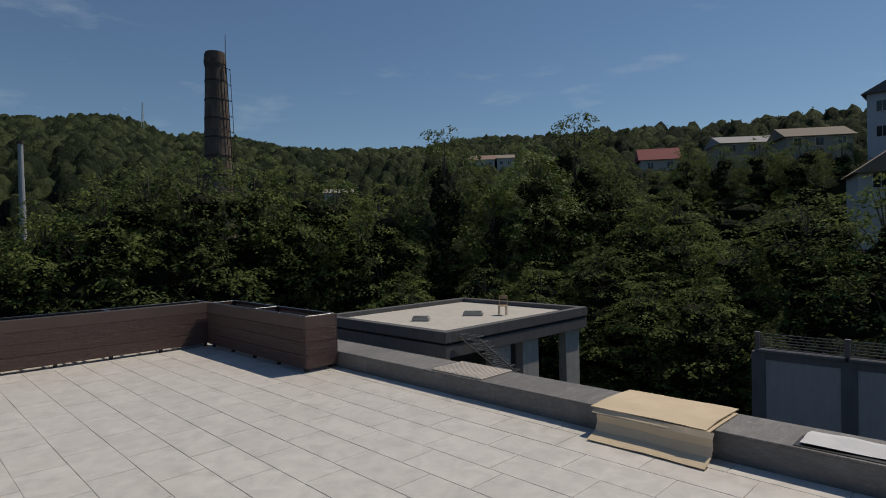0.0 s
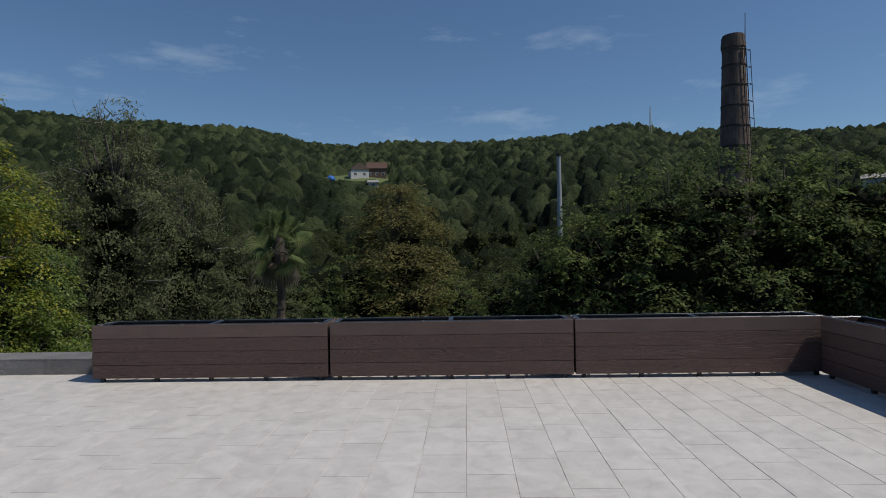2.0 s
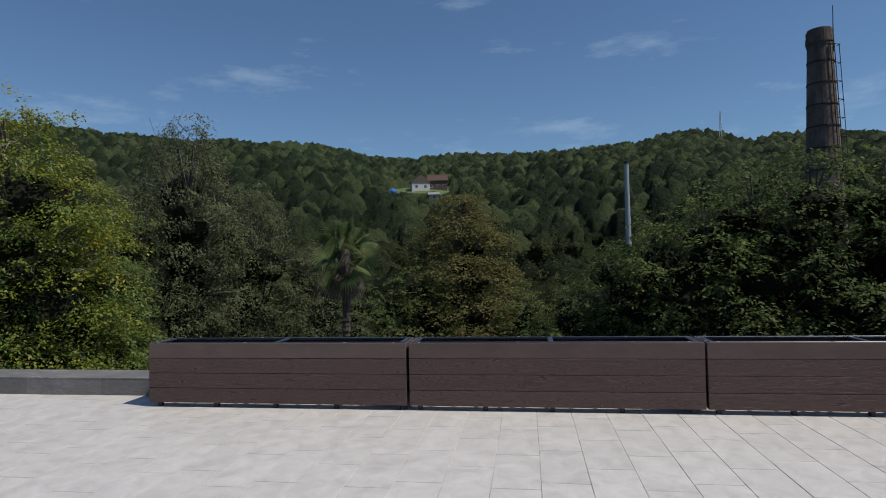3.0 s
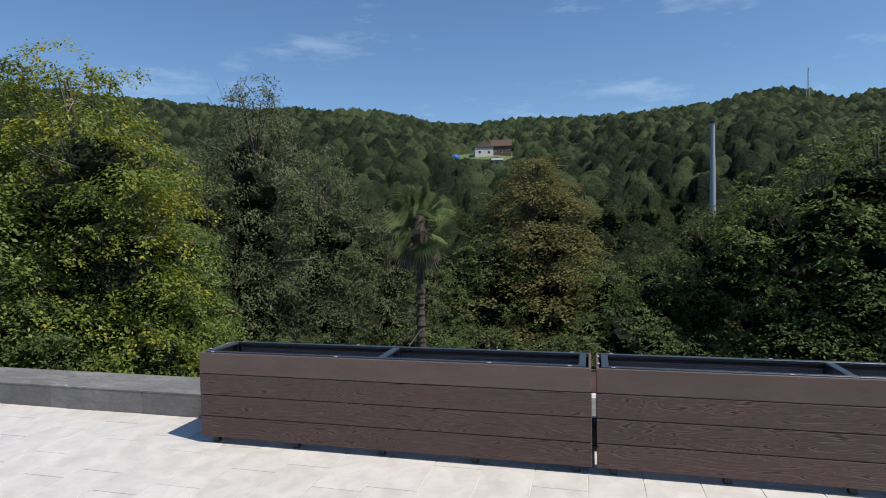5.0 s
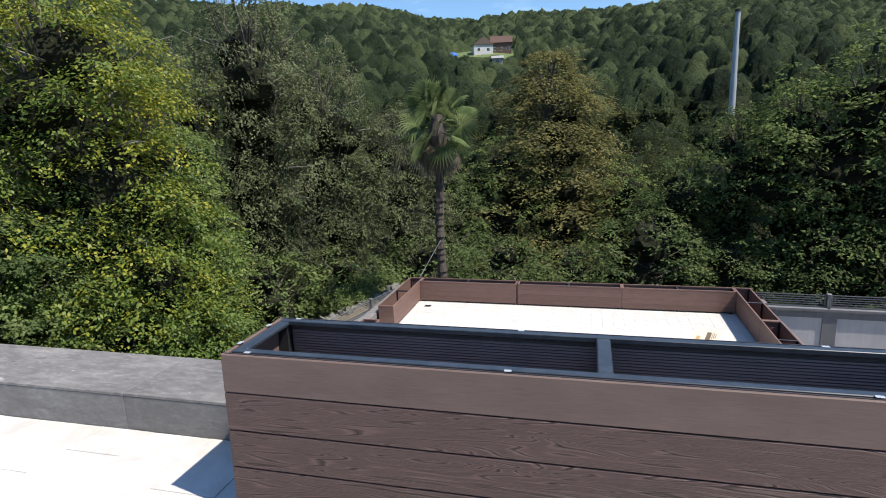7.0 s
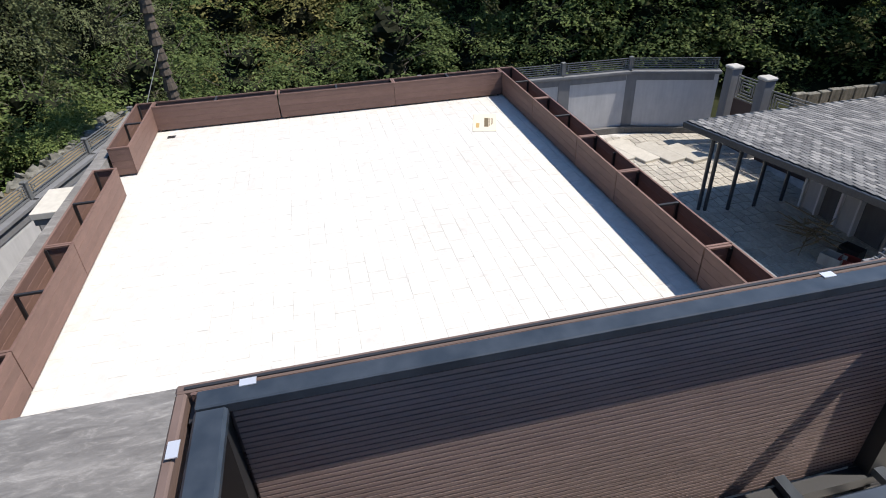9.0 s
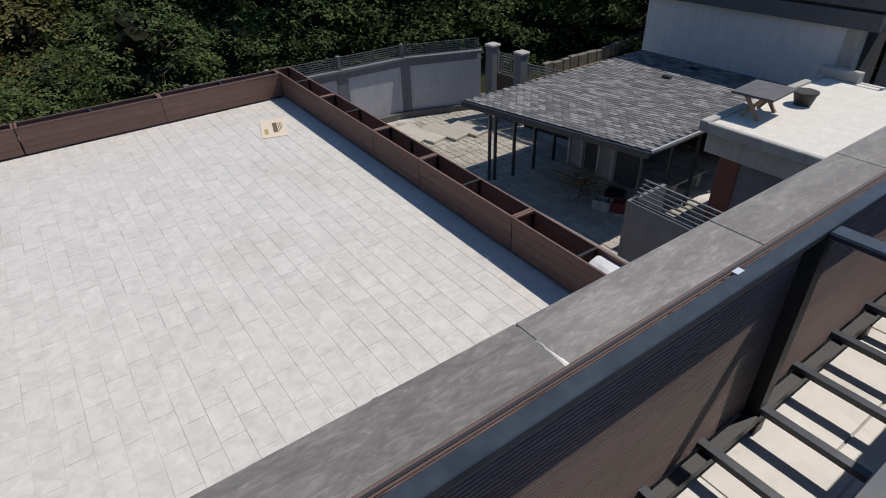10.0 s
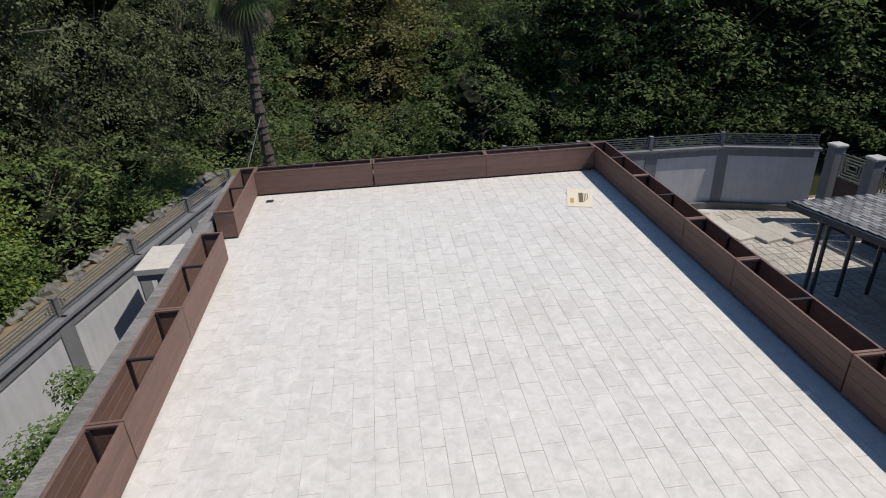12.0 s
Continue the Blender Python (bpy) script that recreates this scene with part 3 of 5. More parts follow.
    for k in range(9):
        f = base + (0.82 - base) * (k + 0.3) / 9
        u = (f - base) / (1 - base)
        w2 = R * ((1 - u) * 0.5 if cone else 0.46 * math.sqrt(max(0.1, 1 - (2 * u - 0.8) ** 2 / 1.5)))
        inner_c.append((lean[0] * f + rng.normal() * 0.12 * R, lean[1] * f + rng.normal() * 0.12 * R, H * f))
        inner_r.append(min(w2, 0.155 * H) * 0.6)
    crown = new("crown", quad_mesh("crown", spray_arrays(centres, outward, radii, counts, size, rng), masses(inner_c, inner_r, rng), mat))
    crown.parent = ob
    return ob


TREES = {
    "dark": tree(1, 14, 4.6, LEAF_DARK, "broad dark green deciduous tree behind the terrace", 0.06, 11500, 0.215, clumps=120),
    "green": tree(2, 13, 4.2, LEAF_GREEN, "dense mid-green deciduous tree at the wood's edge", 0.05, 11500, 0.205, clumps=120),
    "near": tree(8, 13, 4.2, LEAF_NEAR, "dense leafy green tree behind the retaining wall", 0.08, 40000, 0.13, clumps=190, dead=16),
    "neardark": tree(9, 13, 4.4, LEAF_DARK, "dense dark green tree behind the retaining wall", 0.05, 38000, 0.13, clumps=180),
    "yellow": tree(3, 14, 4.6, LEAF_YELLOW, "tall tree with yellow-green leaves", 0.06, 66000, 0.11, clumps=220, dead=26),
    "grey": tree(4, 14.5, 4.6, LEAF_GREY, "tall grey-green tree with a few bare twigs at the top", 0.06, 44000, 0.125, clumps=260, bare=6, dead=30),
    "olive": tree(5, 13, 5.0, LEAF_OLIVE, "cone-shaped olive and rust tinted tree", 0.06, 42000, 0.14, cone=1.0, clumps=200),
    "bush": tree(6, 4.5, 2.9, LEAF_GREEN, "low green shrub under the trees", 0.05, 7000, 0.12, clumps=80, category="shrub"),
    "bushdark": tree(7, 5.0, 3.0, LEAF_DARK, "low dark green shrub under the trees", 0.05, 7000, 0.12, clumps=80, category="shrub"),
}
TREE_USED = set()


def crown_top(ob):
    me = [c for c in ob.children if c.name.startswith("crown")][0].data
    z = np.empty(len(me.vertices) * 3)
    me.vertices.foreach_get("co", z)
    return float(np.percentile(z[2::3], 99.6))


TREE_TOP = {k: crown_top(o) for k, o in TREES.items()}


def plant(kind, x, y, top, wide=1.0, turn=0.0, z=None):
    """A tree at (x, y) whose tip reaches the height top."""
    src = TREES[kind]
    z0 = height_at(x, y) if z is None else z
    s = (top - z0) / TREE_TOP[kind]
    m = pose(x, y, z0, 0, 0, turn) @ Matrix.Diagonal((s * wide, s * wide, s, 1))
    if kind in TREE_USED:
        copy_thing(src, m @ Matrix.Diagonal([1 / v for v in src.scale] + [1]))
    else:
        src.matrix_basis = m
        TREE_USED.add(kind)


def polar(az, r):
    return -4 - r * math.cos(radians(az)), -1 + r * math.sin(radians(az))


# az from the view along -x towards +y, distance, tip's height
for kind, az, r, top, wide in (
    ("neardark", -54, 27, 7.6, 0.95), ("yellow", -45, 24, 7.0, 0.9), ("near", -50, 22, 1.2, 1.0), ("near", -41, 26, 4.0, 0.9), ("near", -59, 23, 5, 1.0),
    ("near", -45, 22, -0.4, 0.95), ("neardark", -54, 21, 0.4, 1.0), ("near", -38.5, 26, -0.6, 0.95),
    ("grey", -32.5, 32, 8.8, 0.75), ("grey", -27, 33, 5.6, 0.8), ("grey", -37, 31, 5.0, 0.8), ("grey", -21, 33, 2.6, 0.85), ("dark", -16.5, 35, 0.5, 0.9),
    ("olive", -6.0, 44, 6.5, 1.3), ("green", -10, 42, 1.6, 1.1), ("green", 0.5, 40, -0.5, 1.1), ("dark", 4.5, 38, -0.5, 1.2), ("dark", 9, 38, 2.2, 1.0),
    ("green", 13, 37, 4.0, 1.0), ("green", 17.5, 37, 5.6, 1.05), ("dark", 22, 38, 6.6, 1.0), ("dark", 26.5, 39, 7.4, 1.0), ("green", 31, 41, 7.6, 1.0),
    ("dark", 35, 42, 6.8, 1.0), ("green", 39, 43, 7.0, 1.0), ("dark", 50, 43, 9.8, 0.75), ("green", 44, 41, 5.6, 1.1), ("near", 60, 44, 8.2, 1.0),
    ("green", 55.5, 42, 5.4, 1.0), ("dark", 63.5, 46, 11.0, 0.75), ("dark", 67, 45, 7.0, 0.95), ("green", 70, 42, 4.0, 1.1), ("dark", 73, 44, 4.6, 1.0),
    ("green", 74, 40, 2.6, 1.1), ("green", 79, 38, 1.6, 1.2), ("dark", 84, 38, 3.5, 1.1), ("green", 90, 36, 4, 1.1), ("dark", -64, 27, 9, 1.0), ("green", -72, 28, 9, 1.0),
    ("green", 71, 84, 13.4, 0.95), ("dark", 74, 82, 12.6, 1.0), ("green", 77, 80, 12.9, 0.95), ("dark", 80, 80, 12.2, 1.0), ("green", 83, 78, 11.6, 0.95), ("green", 67.8, 98, 11.9, 1.0), ("dark", 51, 100, 13.9, 1.1), ("dark", 64.5, 90, 11.5, 1.1),
    ("green", 47, 36, -0.8, 1.3), ("dark", 55, 37, -0.5, 1.3), ("green", 61, 36, -0.2, 1.3), ("dark", 67, 37, 0.6, 1.3), ("green", 72, 34, -0.8, 1.4), ("green", 77, 33, -1, 1.4),
    ("bushdark", -12, 30, -3.6, 1.1), ("bushdark", -5, 33, -4.6, 1.2), ("bushdark", 2, 33, -3.0, 1.2), ("bushdark", 9, 34, -4.4, 1.2), ("bushdark", 16, 34, -3.2, 1.2),
    ("bushdark", 24, 36, -3.8, 1.3), ("bushdark", 32, 37, -3.6, 1.3), ("bushdark", -26, 29, -3.6, 1.1), ("bush", -33, 27, -3.4, 1.1), ("bushdark", -41, 24.5, -3.6, 1.0), ("bushdark", -19, 30, -3.4, 1.1),
):
    x, y = polar(az, r)
    plant(kind, x, y, top, wide, az * 7 % 360)


CLEARINGS = [(-15.4, -7.4, 246, 302), (-25.5, -21.5, 405, 470), (17.0, 20.5, 405, 470)]
SCRUB = [(-16, -6.5, 185, 246)]
KNOBS = np.random.default_rng(77).normal(size=(40, 11, 3))
KNOBS[:, :, 2] = np.abs(KNOBS[:, :, 2]) * 0.9 + 0.05
KNOBS /= np.linalg.norm(KNOBS, axis=2)[:, :, None]


def knobbly(v, k):
    """A crown's shape: a ball that swells round a dozen leaf masses."""
    dots = v @ KNOBS[k % 40].T
    return v * (0.6 + 0.48 * np.exp((dots.max(axis=1) - 1) / 0.075))[:, None]


def toned(me, tones):
    """Smooth shading, and one tone to every tree."""
    me.polygons.foreach_set("use_smooth", np.ones(len(me.polygons), dtype=bool))
    me.attributes.new("tone", "FLOAT", "POINT").data.foreach_set("value", tones.astype(np.float32))


def woods(name, seed, count, r0, r1, az0, az1, leaves, size, R, mat, solid, shape):
    """Uncountable trees of the far slopes: closed knobbly crowns feathered with leaf tufts, standing on the terrain."""
    rng = np.random.default_rng(seed)
    bv, bf = shape
    vs, fs, tufts, start = [], [], [], 0
    for k in range(count):
        r = math.sqrt(rng.uniform(r0 * r0, r1 * r1))
        az = rng.uniform(az0, az1)
        if any(a <= az <= b and c <= r <= d for a, b, c, d in CLEARINGS) and rng.uniform() > 0.08:
            continue
        x, y = polar(az, r)
        low = any(a <= az <= b and c <= r <= d for a, b, c, d in SCRUB)
        q = R * rng.uniform(0.4, 1.25) * (0.5 if low else 1)
        tall = rng.uniform(0.75, 1.2)
        c = np.array((x, y, height_at(x, y) + (R * rng.uniform(0.6, 1.25) if not low else 0.3)))
        turn = rng.uniform(0, 6.28)
        m = np.array(((math.cos(turn), -math.sin(turn), 0), (math.sin(turn), math.cos(turn), 0), (0, 0, tall)))
        v = knobbly(bv, k) * q * rng.uniform(0.94, 1.06, (len(bv), 1)) @ m.T
        vs.append(v + c)
        fs.append(bf + start)
        start += len(bv)
        pick = rng.integers(0, len(bv), leaves)
        pick = pick[bv[pick][:, 2] > -0.35]
        d = v[pick] / (np.linalg.norm(v[pick], axis=1)[:, None] + 1e-6)
        p = v[pick] * rng.uniform(0.93, 1.1, (len(pick), 1)) + c + rng.normal(size=(len(pick), 3)) * 0.09 * q
        nr = d * 0.8 + rng.normal(size=d.shape) * 0.35
        nr[:, 2] += 0.3
        tufts.append(leaf_quads(p, nr, rng.normal(size=d.shape) + (0, 0, -0.3), size, rng))
    tagged(new(name, quad_mesh(name, np.concatenate(tufts).reshape(-1, 3), np.zeros((0, 3)), mat)), "leafy outer tufts of the hillside woodland", "woodland", kind="stuff")
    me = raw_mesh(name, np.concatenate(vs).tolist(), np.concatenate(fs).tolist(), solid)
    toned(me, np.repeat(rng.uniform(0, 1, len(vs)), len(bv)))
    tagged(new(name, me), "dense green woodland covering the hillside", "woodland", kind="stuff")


woods("woodland", 11, 150, 46, 118, -21, 17, 820, 0.3, 3.4, LEAF_MID, CANOPY_SHADE_MID, BALL)
woods("woodland", 14, 170, 46, 118, -75, -21, 160, 0.5, 3.5, LEAF_MID, CANOPY_SHADE_MID, BALL_S)
woods("woodland", 15, 260, 46, 118, 17, 100, 180, 0.48, 3.5, LEAF_MID, CANOPY_SHADE_MID, BALL_S)


def closed_canopy(seed, r0, r1, az0, az1, spacing, high):
    """The closed wood of the far slopes: one sheet that rises into a dome over every tree, feathered with leaf tufts."""
    rng = np.random.default_rng(seed)
    radii = [r0]
    while radii[-1] < r1:
        radii.append(radii[-1] + 0.75 + radii[-1] * 0.0042)
    az = np.arange(az0, az1, 0.3)
    A, Rr = np.meshgrid(np.radians(az), np.array(radii))
    X, Y = -4 - Rr * np.cos(A), -1 + Rr * np.sin(A)
    rows, cols = X.shape
    gx, gy = np.floor(X / spacing).astype(int), np.floor(Y / spacing).astype(int)
    ox, oy = gx.min() - 1, gy.min() - 1
    shape = (gx.max() - ox + 2, gy.max() - oy + 2)
    jx, jy = rng.uniform(0.08, 0.92, shape), rng.uniform(0.08, 0.92, shape)
    size, tone = rng.uniform(0.55, 1.0, shape), rng.uniform(0, 1, shape)
    best = np.full(X.shape, -9.0)
    shade = np.zeros(X.shape)
    for dx in (-1, 0, 1):
        for dy in (-1, 0, 1):
            i, j = gx + dx - ox, gy + dy - oy
            d2 = ((X - (gx + dx + jx[i, j]) * spacing) ** 2 + (Y - (gy + dy + jy[i, j]) * spacing) ** 2) / (spacing * 0.8) ** 2
            h = size[i, j] * high - high * 0.85 * d2
            shade = np.where(h > best, tone[i, j], shade)
            best = np.maximum(best, h)
    best = np.maximum(best, high * 0.06) + rng.normal(size=X.shape) * 0.3
    best[0] = 0.0
    deg = np.degrees(A)
    bare = np.zeros(X.shape, dtype=bool)
    for a, b, c, d in CLEARINGS:
        bare |= (deg >= a) & (deg <= b) & (Rr >= c) & (Rr <= d)
    for a, b, c, d in SCRUB:
        best = np.where((deg >= a) & (deg <= b) & (Rr >= c) & (Rr <= d), best * 0.35, best)
    best = np.where(bare, 0.1, best)
    ground = np.array([height_at(x, y) for x, y in zip(X.ravel(), Y.ravel())]).reshape(X.shape)
    P = np.stack([X + rng.normal(size=X.shape) * 0.2, Y + rng.normal(size=X.shape) * 0.2, ground + best], axis=2).reshape(-1, 3)
    q = (np.arange(rows - 1)[:, None] * cols + np.arange(cols - 1)).ravel()
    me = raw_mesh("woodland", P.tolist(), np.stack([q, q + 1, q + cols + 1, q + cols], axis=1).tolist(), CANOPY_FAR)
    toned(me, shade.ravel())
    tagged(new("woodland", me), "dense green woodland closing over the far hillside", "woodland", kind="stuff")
    pick = np.nonzero(~bare.ravel() & (best.ravel() > high * 0.3))[0]
    pick = rng.choice(pick, min(len(pick), 110000), replace=False)
    n = len(pick)
    p = P[pick] + rng.normal(size=(n, 3)) * (0.45, 0.45, 0.12)
    p[:, 2] += rng.uniform(-0.45, 0.05, n)
    nr = rng.normal(size=(n, 3)) * 0.5
    nr[:, 2] += 0.8
    far = Rr.ravel()[pick]
    leaf = leaf_quads(p, nr, rng.normal(size=(n, 3)), 1.0, rng)
    leaf = p[:, None] + (leaf - p[:, None]) * (0.22 + far * 0.0021)[:, None, None]
    tagged(new("woodland", quad_mesh("woodland", leaf.reshape(-1, 3), np.zeros((0, 3)), LEAF_FAR)), "leafy outer tufts of the far hillside woodland", "woodland", kind="stuff")


closed_canopy(12, 88, 505, -62, 100, 5.4, 9.5)


# ---- chimney, pole, mast ----
def rough_brick():
    m = material("sooty_old_brick", (0.16, 0.12, 0.10), 0.9)
    n = Nodes(m)
    soot = n.noise(n.mapped(n.world, (1, 1, 0.5)), 0.9, 6, 0.7)
    fine = n.noise(n.world, 14, 4)
    n.color(n.mix(0.4, n.ramp(soot, [(0.35, (0.045, 0.036, 0.031)), (0.52, (0.14, 0.1, 0.078)), (0.72, (0.34, 0.26, 0.21))]), n.ramp(fine, [(0.3, (0.05, 0.04, 0.035)), (0.7, (0.27, 0.2, 0.16))])))
    n.bump(fine, 0.6, 0.03)
    return m


BRICK = rough_brick()
RUST = material("dark_rusty_steel", (0.045, 0.035, 0.03), 0.8)
GALV = material("pale_galvanised_pole", (0.42, 0.44, 0.45), 0.5, 0.3)


def chimney(x, y, z0, z1):
    ob = thing("brick_chimney", pose(x, y, 0, 0, 0, -58), "tall round sooty brick factory chimney with iron bands and ladder", "chimney")
    rad = lambda z: 0.9 + (z1 - z) * 0.036
    bm = bmesh.new()
    n = 28
    tube(bm, (0, 0, z0), (0, 0, z1 - 1.4), rad(z0), rad(z1 - 1.4), n)
    part("shaft", bm, BRICK, ob)
    bm = bmesh.new()
    for a, b, r in ((z1 - 1.45, z1 - 1.2, 1.0), (z1 - 1.2, z1 - 0.75, 1.06), (z1 - 0.75, z1 - 0.2, 1.01), (z1 - 0.2, z1, 0.92)):
        tube(bm, (0, 0, a), (0, 0, b), r, r, n)
    part("cap", bm, BRICK, ob)
    z = z1 - 2.9
    while z > z0:
        bm = bmesh.new()
        tube(bm, (0, 0, z), (0, 0, z + 0.12), rad(z) + 0.04, rad(z) + 0.04, n)
        part("iron_band", bm, RUST, ob)
        z -= 1.85
    # ladder with hoops on the side towards +y
    lad = part("ladder", bmesh.new(), RUST, ob)
    for k, dx in enumerate((-0.28, 0.28)):
        bm = bmesh.new()
        tube(bm, (dx, rad(z0) + 0.14, z0), (dx, rad(z1) + 0.14, z1 - 1.5), 0.04, 0.04, 5)
        part("rail", bm, RUST, lad)
    for dx in (-0.33, 0.33):
        bm = bmesh.new()
        tube(bm, (dx, rad(z0) + 0.5, z0), (dx, rad(z1) + 0.5, z1 - 1.6), 0.03, 0.03, 5)
        part("cage_bar", bm, RUST, lad)
    z = z1 - 1.7
    while z > z0:
        bm = bmesh.new()
        r = rad(z)
        for p, q in (((-0.33, r + 0.2, z), (-0.33, r + 0.5, z)), ((0.33, r + 0.2, z), (0.33, r + 0.5, z)), ((-0.33, r + 0.5, z), (0.33, r + 0.5, z))):
            tube(bm, p, q, 0.03, 0.03, 4)
        part("hoop", bm, RUST, lad)
        z -= 1.55
    bm = bmesh.new()
    tube(bm, (0.1, 1.18, z1 - 2.2), (-0.1, 1.13, z1 + 1.7), 0.05, 0.03, 5)
    part("lightning_rod", bm, RUST, ob)


chimney(-55.7, 24.75, 2.0, 20.4)

ob = thing("metal_pole", pose(-76.2, 11.95, 0), "tall pale grey metal pole standing among the trees", "pole")
for a, b, r in ((0, 6.2, 0.34), (6.2, 9.2, 0.3), (9.2, 12.9, 0.26)):
    bm = bmesh.new()
    tube(bm, (0, 0, a), (0, 0, b), r, r * 0.97, 14)
    part("pole_section", bm, GALV, ob)
bm = bmesh.new()
tube(bm, (0, 0, 12.9), (0, 0, 13.15), 0.33, 0.33, 14)
part("cap", bm, RUST, ob)


def mast(az, r, h):
    x, y = polar(az, r)
    z = height_at(x, y) + 8
    ob = thing("radio_mast", pose(x, y, z), "thin steel lattice mast on the ridge", "mast")
    for a in range(3):
        bm = bmesh.new()
        c, s = math.cos(a * 2.094), math.sin(a * 2.094)
        tube(bm, (c * 1.3, s * 1.3, -8), (c * 0.3, s * 0.3, h), 0.22, 0.15, 4)
        part("leg", bm, GALV, ob)
    for k in range(6):
        bm = bmesh.new()
        z, q = k * h / 6, 1.0 - 0.11 * k
        for a in range(3):
            c, s, c2, s2 = math.cos(a * 2.094), math.sin(a * 2.094), math.cos(a * 2.094 + 2.094), math.sin(a * 2.094 + 2.094)
            tube(bm, (c * q, s * q, z), (c2 * q, s2 * q, z + h / 7), 0.1, 0.1, 4)
        part("brace", bm, GALV, ob)


mast(17.9, 470, 14)


# ---- palm ----
def palm(x, y, z0, z1):
    rng = np.random.default_rng(21)
    ob = thing("palm_tree", pose(x, y, z0), "fan palm with a shaggy trunk and drooping dry fronds", "palm")
    fibre = plaster("palm_fibre", (0.03, 0.024, 0.018), (0.11, 0.086, 0.068), 9.0)
    green = leafy("palm_green", (0.045, 0.08, 0.034), (0.11, 0.155, 0.06), (0.25, 0.28, 0.12), 1.5)
    matte(green)
    dry = leafy("palm_dry", (0.06, 0.045, 0.03), (0.14, 0.11, 0.08), (0.26, 0.21, 0.16), 1.5)
    H = z1 - z0
    bm = bmesh.new()
    zz = np.linspace(0, H, 40)
    for k, (a, b) in enumerate(zip(zz, zz[1:])):
        bend = lambda t: (0.3 * (t / H) ** 2, 0.05 * math.sin(t))
        r = 0.13 + 0.03 * (k % 2) + rng.uniform(0, 0.03)
        tube(bm, (*bend(a), a), (*bend(b), b), r + 0.03, r - 0.02, 9)
    part("trunk", bm, fibre, ob)
    top = Vector((0.3, 0.05 * math.sin(H), H))
    bm = bmesh.new()
    tube(bm, top - Vector((0, 0, 1.1)), top - Vector((0, 0, 0.35)), 0.24, 0.36, 9)
    tube(bm, top - Vector((0, 0, 0.35)), top + Vector((0, 0, 0.55)), 0.36, 0.15, 9)
    part("crown_core", bm, fibre, ob)
    for k in range(38):
        a = k * 2.399
        u = k / 37
        el = math.radians(78 - 150 * u)
        dead = u > 0.8
        stem = (0.8 if not dead else 0.5) * rng.uniform(0.85, 1.15)
        d = Vector((math.cos(a) * math.cos(el), math.sin(a) * math.cos(el), math.sin(el)))
        hub = top + Vector((0, 0, 0.45 - 0.9 * u)) + d * stem
        bm = bmesh.new()
        tube(bm, top + Vector((0, 0, 0.4 - 0.9 * u)), hub, 0.022, 0.016, 4)
        side = d.cross(Vector((0, 0, 1)))
        side = side.normalized() if side.length > 1e-3 else Vector((1, 0, 0))
        nrm = side.cross(d)
        tip_turn = rng.uniform(-1.2, 1.2)
        side, nrm = side * math.cos(tip_turn) + nrm * math.sin(tip_turn), nrm * math.cos(tip_turn) - side * math.sin(tip_turn)
        blades = 26
        R = rng.uniform(0.7, 0.92)
        for j in range(blades):
            q = math.radians(-125 + 250 * j / (blades - 1))
            w = d * math.cos(q) + side * math.sin(q)
            L = R * (1 - 0.25 * abs(q) / 2.2)
            mid = hub + w * L * 0.6
            tip = hub + w * L + Vector((0, 0, -0.2 * L if not dead else -0.5 * L))
            t = side * math.cos(q) - d * math.sin(q)
            v = [bm.verts.new(hub + t * 0.006), bm.verts.new(hub - t * 0.006), bm.verts.new(mid - t * 0.034 + nrm * 0.02), bm.verts.new(mid + t * 0.034 - nrm * 0.02), bm.verts.new(tip)]
            bm.faces.new(v[:4])
            bm.faces.new((v[3], v[2], v[4]))
        part("frond", bm, dry if dead else green, ob, "dry brown hanging frond" if dead else "")


palm(-26.8, -8.35, GROUND, 1.6)


# ---- boundary walls with railings ----
STEEL = material("grey_painted_steel", (0.16, 0.165, 0.17), 0.45, 0.3)
PLINTH = grey_cladding("dark_rubble_plinth", (0.05, 0.048, 0.045), (0.11, 0.105, 0.1), (0.2, 0.19, 0.17))


def railing(parent, L, z0, z1, bars=6):
    post = part("rail_post", boxes((-0.06, 0.06, -0.06, 0.06, z0, z1), (-0.075, 0.075, -0.075, 0.075, z1 - 0.02, z1 + 0.03), bevel=0.008), STEEL, parent)
    h = z1 - 0.03 - (z0 + 0.05)
    for k in range(bars):
        z = z0 + 0.05 + k * h / (bars - 1)
        part("rail_bar", boxes((0.061 + 0.0, L - 0.061, -0.012, 0.012, z - 0.013, z + 0.013)), STEEL, parent)
    for k, ins in enumerate((0.1, 0.2, 0.3)):
        zz0, zz1 = z0 + 0.05 + k * h / (bars - 1), z1 - 0.03 - k * h / (bars - 1)
        for x in (ins, L - ins):
            part("rail_upright", boxes((x - 0.012, x + 0.012, -0.013, 0.013, zz0, zz1)), STEEL, parent)
    return post


